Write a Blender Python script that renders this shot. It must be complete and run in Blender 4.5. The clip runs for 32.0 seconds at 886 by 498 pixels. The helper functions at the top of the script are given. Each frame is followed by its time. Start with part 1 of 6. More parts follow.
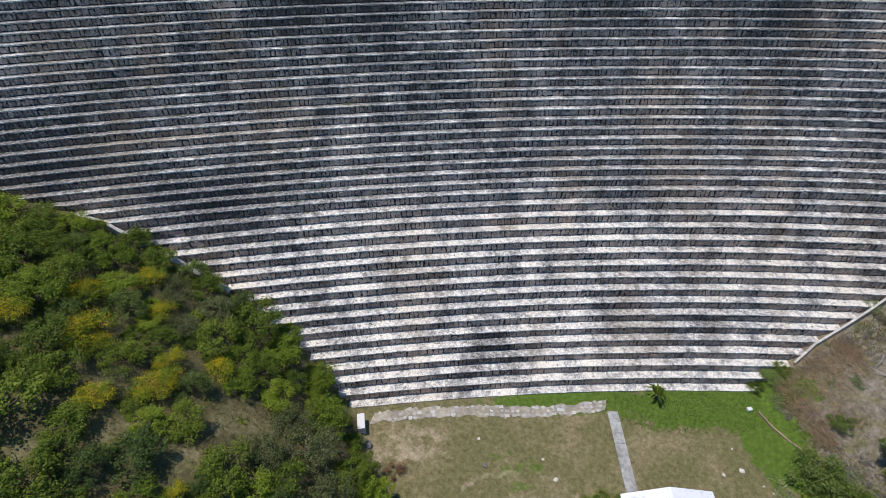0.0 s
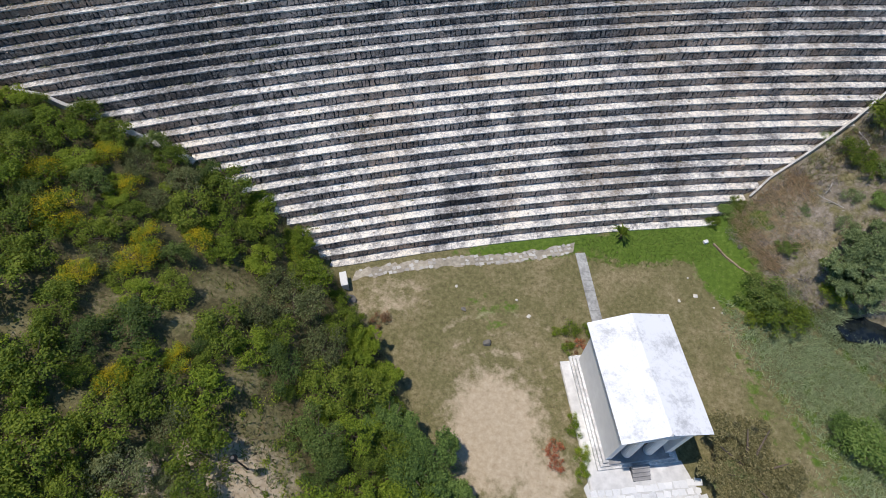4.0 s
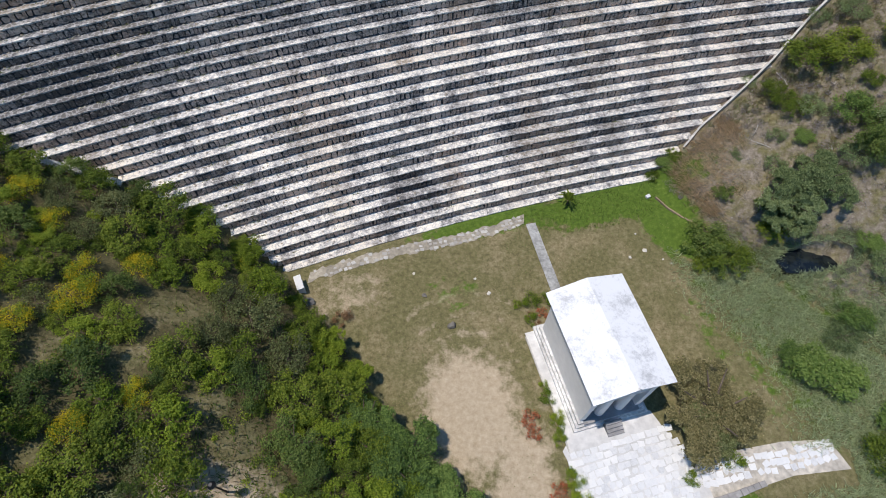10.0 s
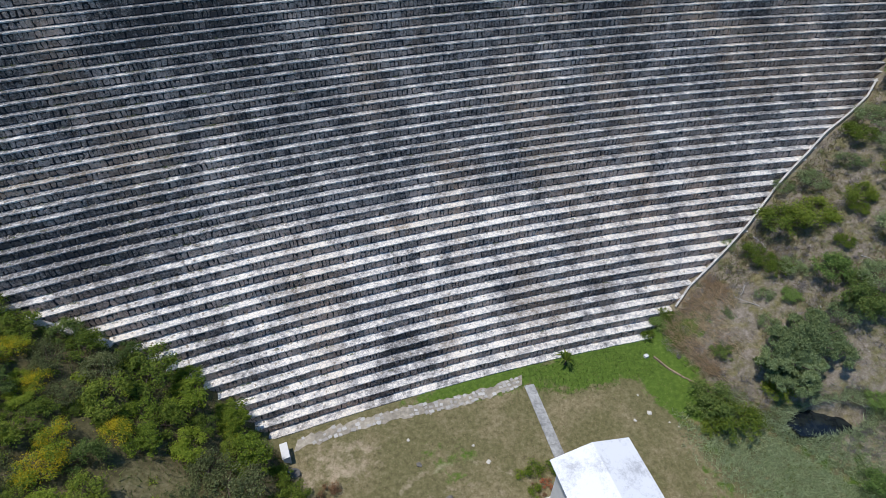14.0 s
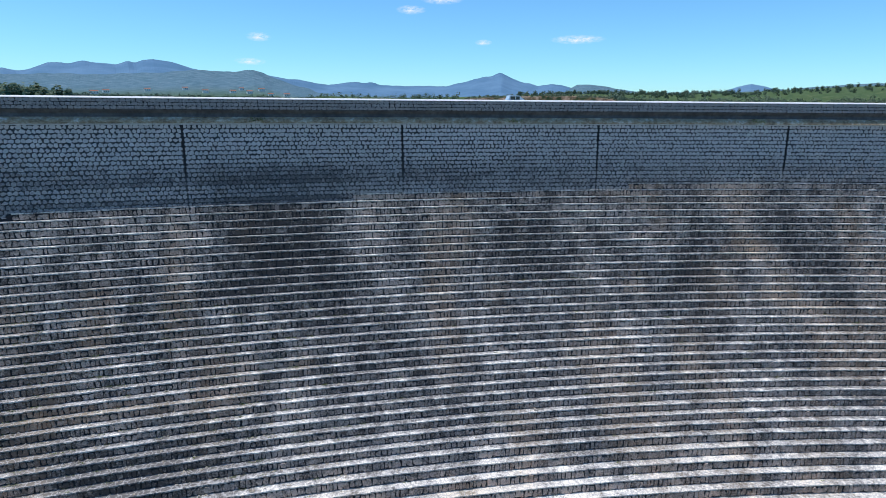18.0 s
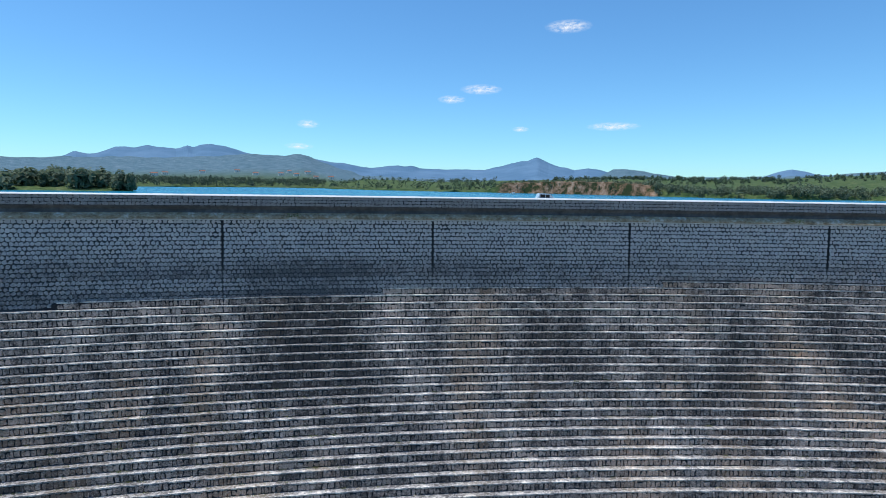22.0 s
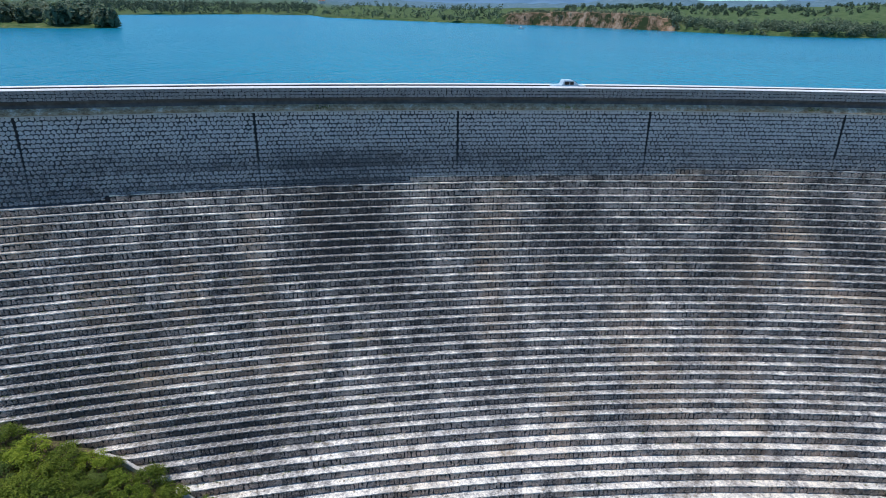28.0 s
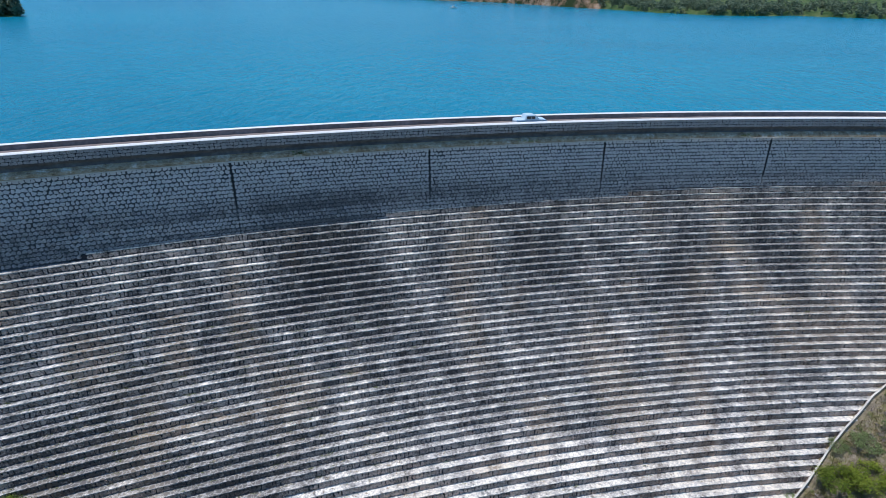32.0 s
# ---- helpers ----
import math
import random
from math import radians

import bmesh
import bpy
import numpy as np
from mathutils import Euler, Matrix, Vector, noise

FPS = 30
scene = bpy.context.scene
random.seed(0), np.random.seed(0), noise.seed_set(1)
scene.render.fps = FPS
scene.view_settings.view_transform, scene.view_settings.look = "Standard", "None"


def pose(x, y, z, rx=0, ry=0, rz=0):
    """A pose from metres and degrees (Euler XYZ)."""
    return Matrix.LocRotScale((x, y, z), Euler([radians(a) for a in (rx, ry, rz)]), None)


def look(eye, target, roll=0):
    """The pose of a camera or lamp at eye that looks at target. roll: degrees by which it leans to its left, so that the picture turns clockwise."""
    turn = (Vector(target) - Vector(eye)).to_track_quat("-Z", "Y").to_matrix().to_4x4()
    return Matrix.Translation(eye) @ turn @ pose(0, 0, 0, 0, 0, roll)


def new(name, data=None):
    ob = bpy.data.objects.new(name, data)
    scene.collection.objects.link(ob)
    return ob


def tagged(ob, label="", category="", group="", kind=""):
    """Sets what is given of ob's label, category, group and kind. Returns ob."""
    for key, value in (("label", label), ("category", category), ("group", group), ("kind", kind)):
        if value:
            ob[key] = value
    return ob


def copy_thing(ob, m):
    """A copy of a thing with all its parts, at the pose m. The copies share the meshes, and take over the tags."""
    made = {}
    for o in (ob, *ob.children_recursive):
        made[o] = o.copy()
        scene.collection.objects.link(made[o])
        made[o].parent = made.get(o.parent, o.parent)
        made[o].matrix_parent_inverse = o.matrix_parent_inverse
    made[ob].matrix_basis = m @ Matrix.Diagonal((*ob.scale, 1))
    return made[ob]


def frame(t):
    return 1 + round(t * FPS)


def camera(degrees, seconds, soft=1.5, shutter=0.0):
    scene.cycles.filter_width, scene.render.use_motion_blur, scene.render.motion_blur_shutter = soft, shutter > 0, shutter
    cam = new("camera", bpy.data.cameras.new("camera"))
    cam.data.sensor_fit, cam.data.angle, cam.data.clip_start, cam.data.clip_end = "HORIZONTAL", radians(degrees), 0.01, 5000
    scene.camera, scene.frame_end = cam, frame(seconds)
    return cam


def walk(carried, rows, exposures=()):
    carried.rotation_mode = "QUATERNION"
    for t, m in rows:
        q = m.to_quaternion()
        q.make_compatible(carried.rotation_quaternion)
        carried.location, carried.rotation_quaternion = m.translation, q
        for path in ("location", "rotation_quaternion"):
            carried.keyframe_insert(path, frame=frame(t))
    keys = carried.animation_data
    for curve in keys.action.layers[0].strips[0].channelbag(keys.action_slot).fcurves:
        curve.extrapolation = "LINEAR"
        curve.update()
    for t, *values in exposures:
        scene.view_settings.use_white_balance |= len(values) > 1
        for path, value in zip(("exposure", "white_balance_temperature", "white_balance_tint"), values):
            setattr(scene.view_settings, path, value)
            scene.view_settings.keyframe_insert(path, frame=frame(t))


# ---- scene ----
# The camera hovers over the valley below a stepped masonry dam, tilts down and up, then climbs and backs away.
ROWS = [
    (0, 3.64, -33.95, 48.65, 19.58, -41.64, 0.10),
    (0.5, 3.61, -34.17, 48.53, 19.39, -43.51, 0.15),
    (1, 3.64, -34.34, 48.45, 19.36, -45.25, 0.21),
    (1.5, 3.66, -34.46, 48.41, 19.32, -47.11, 0.20),
    (2, 3.68, -34.55, 48.43, 19.30, -49.04, 0.19),
    (2.5, 3.70, -34.62, 48.51, 19.36, -51.06, 0.20),
    (3, 3.69, -34.67, 48.60, 18.55, -52.79, 0.14),
    (3.5, 3.62, -34.68, 48.64, 16.77, -54.46, 0.23),
    (4, 3.53, -34.67, 48.67, 14.58, -56.15, 0.19),
    (4.5, 3.43, -34.68, 48.68, 12.13, -57.90, 0.22),
    (6.5, 3.45, -34.37, 48.77, 6.67, -62.36, -0.28),
    (7, 3.47, -34.31, 48.77, 6.34, -62.36, -0.30),
    (7.5, 3.48, -34.29, 48.78, 6.04, -62.26, -0.08),
    (8, 3.50, -34.24, 48.82, 5.88, -61.78, -0.00),
    (8.5, 3.53, -34.13, 48.87, 5.82, -61.12, 0.01),
    (9, 3.52, -33.99, 48.93, 5.77, -60.55, -0.03),
    (9.5, 3.49, -33.86, 48.96, 5.70, -59.66, -0.11),
    (10, 3.49, -33.77, 48.96, 5.73, -58.53, -0.19),
    (10.5, 3.51, -33.76, 48.93, 5.68, -56.92, -0.18),
    (11, 3.52, -33.79, 48.88, 5.66, -55.12, -0.12),
    (11.5, 3.49, -33.81, 48.87, 5.60, -53.32, 0.03),
    (12, 3.45, -33.81, 48.93, 5.52, -51.50, 0.05),
    (12.5, 3.44, -33.84, 48.97, 5.34, -49.35, 0.16),
    (13, 3.41, -33.94, 48.92, 5.25, -46.95, 0.15),
    (13.5, 3.34, -34.08, 48.78, 5.01, -44.34, 0.24),
    (15.5, 3.35, -34.14, 48.04, 4.49, -31.46, 0.05),
    (16, 3.28, -33.81, 48.22, 5.40, -28.38, -0.19),
    (16.5, 3.04, -33.95, 48.10, 6.13, -24.77, 0.06),
    (17, 2.92, -34.00, 48.09, 7.82, -21.38, 0.21),
    (17.5, 2.96, -34.05, 48.17, 10.42, -18.06, 0.32),
    (18, 3.12, -34.05, 48.29, 13.32, -14.74, 0.42),
    (18.5, 3.31, -33.89, 48.40, 14.83, -10.85, 0.52),
    (19, 3.39, -33.67, 48.44, 15.66, -6.86, 0.54),
    (19.5, 3.51, -33.51, 48.52, 16.23, -5.75, 0.63),
    (20, 3.56, -33.42, 48.67, 16.63, -5.72, 0.73),
    (20.5, 3.62, -33.33, 48.89, 16.82, -5.73, 0.78),
    (21, 3.70, -33.32, 49.22, 17.05, -5.80, 0.81),
    (21.5, 3.75, -33.30, 49.67, 17.11, -6.00, 0.87),
    (22, 3.79, -33.32, 50.10, 17.26, -6.45, 0.85),
    (22.5, 3.77, -33.39, 50.41, 17.34, -7.00, 0.88),
    (23, 3.70, -33.47, 50.72, 17.36, -7.84, 0.90),
    (23.5, 3.66, -33.55, 51.04, 17.42, -9.71, 0.93),
    (24, 3.68, -33.64, 51.42, 17.44, -11.76, 0.96),
    (24.5, 3.77, -33.82, 51.99, 17.47, -13.68, 0.90),
    (25, 3.68, -34.11, 52.49, 17.55, -15.55, 0.95),
    (25.5, 3.45, -34.51, 53.03, 17.52, -17.31, 1.00),
    (27.5, 1.89, -36.20, 56.16, 16.98, -22.68, 1.03),
    (28, 1.41, -36.57, 57.15, 16.83, -23.66, 1.06),
    (28.5, 0.86, -36.94, 58.22, 16.76, -24.47, 1.04),
    (29, 0.25, -37.28, 59.28, 16.74, -25.09, 1.02),
    (29.5, -0.37, -37.59, 60.33, 16.70, -25.58, 1.03),
    (30, -0.91, -37.83, 61.41, 16.50, -25.89, 1.02),
    (30.5, -1.43, -37.92, 62.54, 15.66, -26.13, 0.98),
    (31, -1.98, -37.81, 63.59, 13.92, -26.35, 0.98),
    (31.5, -2.63, -37.76, 64.54, 11.27, -26.48, 0.93),
    (32, -3.38, -37.95, 65.37, 9.62, -26.45, 0.95),
]
cam = camera(78.2, 32.0, soft=0.5)
walk(cam, [(t, pose(x, y, z, 90 + pitch, 0, yaw) @ pose(0, 0, 0, 0, 0, roll)) for t, x, y, z, yaw, pitch, roll in ROWS],
     exposures=[(0.0, -0.08, 6600, 13), (3.0, -0.05, 6650, 13), (9.0, -0.05, 6700, 13), (13.0, -0.12, 6450, 12), (16.0, -0.12, 6150, 12), (17.0, 0.0, 6150, 12), (20.0, 0.1, 6350, 12), (25.0, 0.04, 6350, 12), (28.0, 0.04, 6350, 12), (32.0, 0.04, 6250, 12)])

# ---- light ----
SUN_ELEV, SUN_AZ = radians(74), radians(-100)      # azimuth from +y towards +x
world = bpy.data.worlds.new("world")
scene.world = world
world.use_nodes = True
wn, wl = world.node_tree.nodes, world.node_tree.links
sky = wn.new("ShaderNodeTexSky")
sky.sky_type = "NISHITA"
sky.sun_disc = False
sky.sun_elevation = SUN_ELEV
sky.sun_rotation = SUN_AZ
sky.altitude = 250
sky.air_density, sky.dust_density, sky.ozone_density = 1.0, 0.15, 2.5
wn["Background"].inputs["Strength"].default_value = 0.125
tint = wn.new("ShaderNodeMix")
tint.data_type, tint.blend_type = "RGBA", "MULTIPLY"
tint.inputs[0].default_value = 1.0
tint.inputs[7].default_value = (0.58, 0.98, 1.2, 1)
wl.new(sky.outputs[0], tint.inputs[6])
wl.new(tint.outputs[2], wn["Background"].inputs["Color"])
sun_data = bpy.data.lights.new("sun", "SUN")
sun_data.energy, sun_data.angle, sun_data.color = 3.8, radians(0.53), (1.0, 0.96, 0.9)
sun = new("sun", sun_data)
SUN_TO = Vector((math.sin(SUN_AZ) * math.cos(SUN_ELEV), math.cos(SUN_AZ) * math.cos(SUN_ELEV), math.sin(SUN_ELEV)))
sun.matrix_world = look(SUN_TO * 200, (0, 0, 0))

# ---- materials ----
rng = np.random.default_rng(7)


def nodes_of(name, rough=0.8, metal=0.0, spec=0.5):
    m = bpy.data.materials.new(name)
    m.use_nodes = True
    nt = m.node_tree
    b = nt.nodes["Principled BSDF"]
    b.inputs["Roughness"].default_value = rough
    b.inputs["Metallic"].default_value = metal
    b.inputs["Specular IOR Level"].default_value = spec
    return m, nt, b


def link(nt, a, b):
    nt.links.new(a, b)


def coords(nt, scale=(1, 1, 1), space="world"):
    mp = nt.nodes.new("ShaderNodeMapping")
    mp.inputs["Scale"].default_value = scale
    if space == "world":
        link(nt, nt.nodes.new("ShaderNodeNewGeometry").outputs["Position"], mp.inputs[0])
    else:
        link(nt, nt.nodes.new("ShaderNodeTexCoord").outputs["Object"], mp.inputs[0])
    return mp.outputs[0]


def noise_tex(nt, vec, scale, detail=6, rough=0.6):
    n = nt.nodes.new("ShaderNodeTexNoise")
    n.inputs["Scale"].default_value, n.inputs["Detail"].default_value, n.inputs["Roughness"].default_value = scale, detail, rough
    link(nt, vec, n.inputs["Vector"])
    return n.outputs[0]


def ramp(nt, fac, stops, interp="LINEAR"):
    r = nt.nodes.new("ShaderNodeValToRGB")
    r.color_ramp.interpolation = interp
    e = r.color_ramp.elements
    while len(e) < len(stops):
        e.new(0.5)
    for el, (p, c) in zip(e, stops):
        el.position = p
        el.color = (c, c, c, 1) if isinstance(c, (int, float)) else (*c, 1)
    link(nt, fac, r.inputs[0])
    return r.outputs[0]


def mix(nt, a, b, fac, mode="MIX"):
    m = nt.nodes.new("ShaderNodeMix")
    m.data_type, m.blend_type = "RGBA", mode
    for k, v in ((0, fac), (6, a), (7, b)):
        if isinstance(v, (int, float)):
            m.inputs[k].default_value = v
        elif isinstance(v, tuple):
            m.inputs[k].default_value = (*v, 1)
        else:
            link(nt, v, m.inputs[k])
    return m.outputs[2]


def calc(nt, op, a, b=0.0, clamp=False):
    m = nt.nodes.new("ShaderNodeMath")
    m.operation, m.use_clamp = op, clamp
    for k, v in ((0, a), (1, b)):
        if isinstance(v, (int, float)):
            m.inputs[k].default_value = v
        else:
            link(nt, v, m.inputs[k])
    return m.outputs[0]


def bump(nt, b, height, strength=0.4, dist=0.05):
    n = nt.nodes.new("ShaderNodeBump")
    n.inputs["Strength"].default_value, n.inputs["Distance"].default_value = strength, dist
    link(nt, height, n.inputs["Height"])
    link(nt, n.outputs[0], b.inputs["Normal"])


def island(nt):
    return nt.nodes.new("ShaderNodeNewGeometry").outputs["Random Per Island"]


def attr(nt, name):
    a = nt.nodes.new("ShaderNodeAttribute")
    a.attribute_name = name
    return a.outputs["Fac"]


def plain(name, base, rough=0.8, vary=0.25, scale=3.0, metal=0.0, bumps=0.2):
    """A plain surface with stains at two scales."""
    m, nt, b = nodes_of(name, rough, metal)
    v = coords(nt)
    n = calc(nt, "MULTIPLY", noise_tex(nt, v, scale), noise_tex(nt, v, scale * 0.17, 3))
    lo = tuple(c * (1 - vary) for c in base)
    hi = tuple(min(1, c * (1 + vary)) for c in base)
    link(nt, ramp(nt, n, [(0.12, lo), (0.42, hi)]), b.inputs["Base Color"])
    if bumps:
        bump(nt, b, noise_tex(nt, v, scale * 4), bumps, 0.03)
    return m


def masonry(name, light, dark, rough=0.75, shift=0.0, amp=1.0):
    """Facing stone: clean grey to black crust by the soot of each stone, ochre lichen, grain."""
    m, nt, b = nodes_of(name, rough)
    grain = noise_tex(nt, coords(nt), 6.0, 7, 0.8)
    fleck = noise_tex(nt, coords(nt), 1.6, 4, 0.7)
    rnd = island(nt)
    f = calc(nt, "ADD", attr(nt, "soot"), calc(nt, "MULTIPLY", calc(nt, "SUBTRACT", grain, 0.5), 1.8 * amp))
    f = calc(nt, "ADD", f, calc(nt, "MULTIPLY", calc(nt, "SUBTRACT", fleck, 0.5), 0.7 * amp))
    f = calc(nt, "ADD", f, calc(nt, "MULTIPLY", calc(nt, "SUBTRACT", rnd, 0.5), 0.2))
    f = calc(nt, "ADD", f, shift)
    mid = tuple(0.55 * p + 0.45 * q for p, q in zip(light, dark))
    c = ramp(nt, f, [(0.38, light), (0.6, mid), (0.84, dark)])
    c = mix(nt, c, (light[0] * 1.0, light[1] * 0.8, light[2] * 0.6), attr(nt, "ochre"))
    c = mix(nt, c, ramp(nt, rnd, [(0, 0.8), (1, 1.12)]), 0.8, "MULTIPLY")
    link(nt, c, b.inputs["Base Color"])
    bump(nt, b, grain, 0.5, 0.04)
    return m


M_RISER = masonry("weathered_riser_stone", (0.73, 0.56, 0.455), (0.09, 0.069, 0.058), 0.8, 0.0)
M_WALL = masonry("weathered_wall_stone", (0.56, 0.535, 0.51), (0.12, 0.115, 0.115), 0.75, -0.26, 0.45)
M_PARAPET = masonry("parapet_stone", (0.36, 0.345, 0.335), (0.09, 0.086, 0.09), 0.8, -0.1)
M_TREAD, nt, b = nodes_of("marble_tread", 0.6)
v = nt.nodes.new("ShaderNodeTexVoronoi")
v.feature = "DISTANCE_TO_EDGE"
v.inputs["Scale"].default_value = 1.9
wv = nt.nodes.new("ShaderNodeVectorMath")
wv.operation = "ADD"
wn_ = nt.nodes.new("ShaderNodeTexNoise")
wn_.inputs["Scale"].default_value = 3.0
link(nt, coords(nt), wn_.inputs["Vector"])
link(nt, coords(nt), wv.inputs[0])
sc_ = nt.nodes.new("ShaderNodeVectorMath")
sc_.operation = "SCALE"
sc_.inputs["Scale"].default_value = 0.35
link(nt, wn_.outputs["Color"], sc_.inputs[0])
link(nt, sc_.outputs[0], wv.inputs[1])
link(nt, wv.outputs[0], v.inputs["Vector"])
crack = ramp(nt, v.outputs["Distance"], [(0.0, 0.0), (0.085, 1.0)])
speck = noise_tex(nt, coords(nt), 3.0, 8, 0.85)
f = calc(nt, "ADD", calc(nt, "MULTIPLY", attr(nt, "soot"), 0.8), calc(nt, "MULTIPLY", calc(nt, "SUBTRACT", noise_tex(nt, coords(nt), 0.8, 5, 0.7), 0.5), 0.9))
f = calc(nt, "ADD", f, calc(nt, "MULTIPLY", calc(nt, "SUBTRACT", speck, 0.5), 1.6))
f = calc(nt, "ADD", f, calc(nt, "MULTIPLY", calc(nt, "SUBTRACT", island(nt), 0.5), 0.1))
c = ramp(nt, f, [(0.42, (0.84, 0.78, 0.675)), (0.52, (0.64, 0.61, 0.565)), (0.6, (0.34, 0.325, 0.31)), (0.76, (0.11, 0.104, 0.1))])
c = mix(nt, c, (0.6, 0.44, 0.26), calc(nt, "MULTIPLY", attr(nt, "ochre"), 0.7))
c = mix(nt, (0.45, 0.435, 0.42), c, calc(nt, "MAXIMUM", crack, ramp(nt, calc(nt, "ADD", attr(nt, "soot"), calc(nt, "MULTIPLY", calc(nt, "SUBTRACT", speck, 0.5), 1.2)), [(0.3, 0.9), (0.6, 0.15)])))
link(nt, c, b.inputs["Base Color"])
bump(nt, b, crack, 0.3, 0.02)
M_JOINT = plain("dark_mortar", (0.03, 0.028, 0.03), 0.95)
M_CONC = plain("pale_concrete", (0.52, 0.49, 0.44), 0.85)
M_LEDGE, nt, b = nodes_of("mossy_ledge_concrete", 0.9)
v = coords(nt)
n_ = calc(nt, "ADD", calc(nt, "MULTIPLY", noise_tex(nt, v, 0.9, 8, 0.75), 0.6), calc(nt, "MULTIPLY", noise_tex(nt, coords(nt, (1, 1, 6)), 3.0, 5, 0.7), 0.4))
link(nt, ramp(nt, n_, [(0.36, (0.09, 0.065, 0.04)), (0.47, (0.31, 0.22, 0.13)), (0.54, (0.42, 0.34, 0.23)), (0.6, (0.62, 0.56, 0.47))]), b.inputs["Base Color"])
bump(nt, b, n_, 0.6, 0.06)
# dark base colour holds the shade under the parapet's overhang
M_CORBEL = plain("shade_dark_corbel_stone", (0.1, 0.1, 0.105), 0.9, 0.4, 2.0)
M_COPING = plain("whitewashed_coping", (0.7, 0.69, 0.67), 0.7, 0.08)
M_STEP = plain("stained_marble_steps", (0.66, 0.64, 0.61), 0.7, 0.4, 4.0)
M_ROAD = plain("crest_asphalt", (0.2, 0.16, 0.145), 0.9, 0.2)
M_MARBLE = plain("white_marble", (0.78, 0.77, 0.75), 0.55, 0.08, 1.2)
M_ROOF, nt, b = nodes_of("white_marble_roof", 0.6)
n_ = calc(nt, "ADD", calc(nt, "MULTIPLY", noise_tex(nt, coords(nt), 0.5, 4, 0.6), 0.5), calc(nt, "MULTIPLY", noise_tex(nt, coords(nt), 3.0, 7, 0.8), 0.5))
link(nt, ramp(nt, n_, [(0.38, (0.48, 0.48, 0.48)), (0.46, (0.68, 0.68, 0.68)), (0.52, (0.8, 0.8, 0.8))]), b.inputs["Base Color"])
M_PAVE = plain("pale_paving_stone", (0.64, 0.62, 0.59), 0.8, 0.25, 1.2)

# ---- helpers of this scene ----
def mesh_of(name, verts, faces, mat=None):
    me = bpy.data.meshes.new(name)
    me.from_pydata(np.asarray(verts).tolist(), [], faces if isinstance(faces, list) else faces.tolist())
    if mat:
        me.materials.append(mat)
    return me


def part(name, data, mat=None, parent=None, label="", kind=""):
    """Links a bmesh or mesh as one object, under a thing where one is given."""
    if isinstance(data, bmesh.types.BMesh):
        me = bpy.data.meshes.new(name)
        data.to_mesh(me)
        data.free()
        data = me
    if mat and not data.materials:
        data.materials.append(mat)
    ob = new(name, data)
    if parent:
        ob.parent = parent
    return tagged(ob, label, "", "", kind)


def box(bm, lo, hi, bevel=0.0):
    g = bmesh.ops.create_cube(bm, size=1.0, matrix=Matrix.LocRotScale(
        (Vector(lo) + Vector(hi)) / 2, None, Vector(hi) - Vector(lo)))
    if bevel:
        bmesh.ops.bevel(bm, geom=list({e for q in g["verts"] for e in q.link_edges}), offset=bevel, segments=1, affect="EDGES")


# ---- plan of the dam: rings round one upright axis; s runs along the crest, d downstream of its face ----
AX, AY, RAD, TH0 = 108.42, -253.62, 307.65, 1.98835
Z_CREST, RISE, LEVELS = 48.94, 0.7860, 48
DROP = np.cumsum([0.366, 0.2, 0.2] + [0.501 + 0.0090 * k for k in range(29)] + [0.862 + 0.0020 * k for k in range(16)])
Z_LEVEL = 39.939 - np.concatenate([[0.0], np.cumsum([RISE] * 31 + [0.9650] * 16)])     # tread heights, from the top
Z_LEDGE = 46.3


def ring(s, d, z):
    th = TH0 - np.asarray(s) / RAD
    r = RAD - np.asarray(d)
    return np.stack(np.broadcast_arrays(AX + r * np.cos(th), AY + r * np.sin(th), z), -1)


def s_from(k):
    """Where along the crest a tread runs out of the upper face: the foot of that face climbs to the east."""
    return 62.0 - 34.0 * k


def wall_d(z, s=-10.0):
    """The upper face bends from upright to battered."""
    deep = Z_LEDGE - Z_LEVEL[2] - RISE / 34 * (s + 6)
    foot = np.minimum(np.interp(s, [s_from(k) for k in range(6, -1, -1)], DROP[6::-1]), 0.122 * deep)
    return foot * np.clip((Z_LEDGE - z) / deep, 0, None)


EAST = Vector((0.925, 0.381))      # across the valley


VX, VY, VR = 103.88, -242.15, 302.98      # the valley's own rings


def across(x, y):
    return (x - VX) * EAST.x + (y - VY) * EAST.y


def along(x, y):
    return VR - np.hypot(np.asarray(x) - VX, np.asarray(y) - VY)


def down(x, y):
    return RAD - np.hypot(np.asarray(x) - AX, np.asarray(y) - AY)


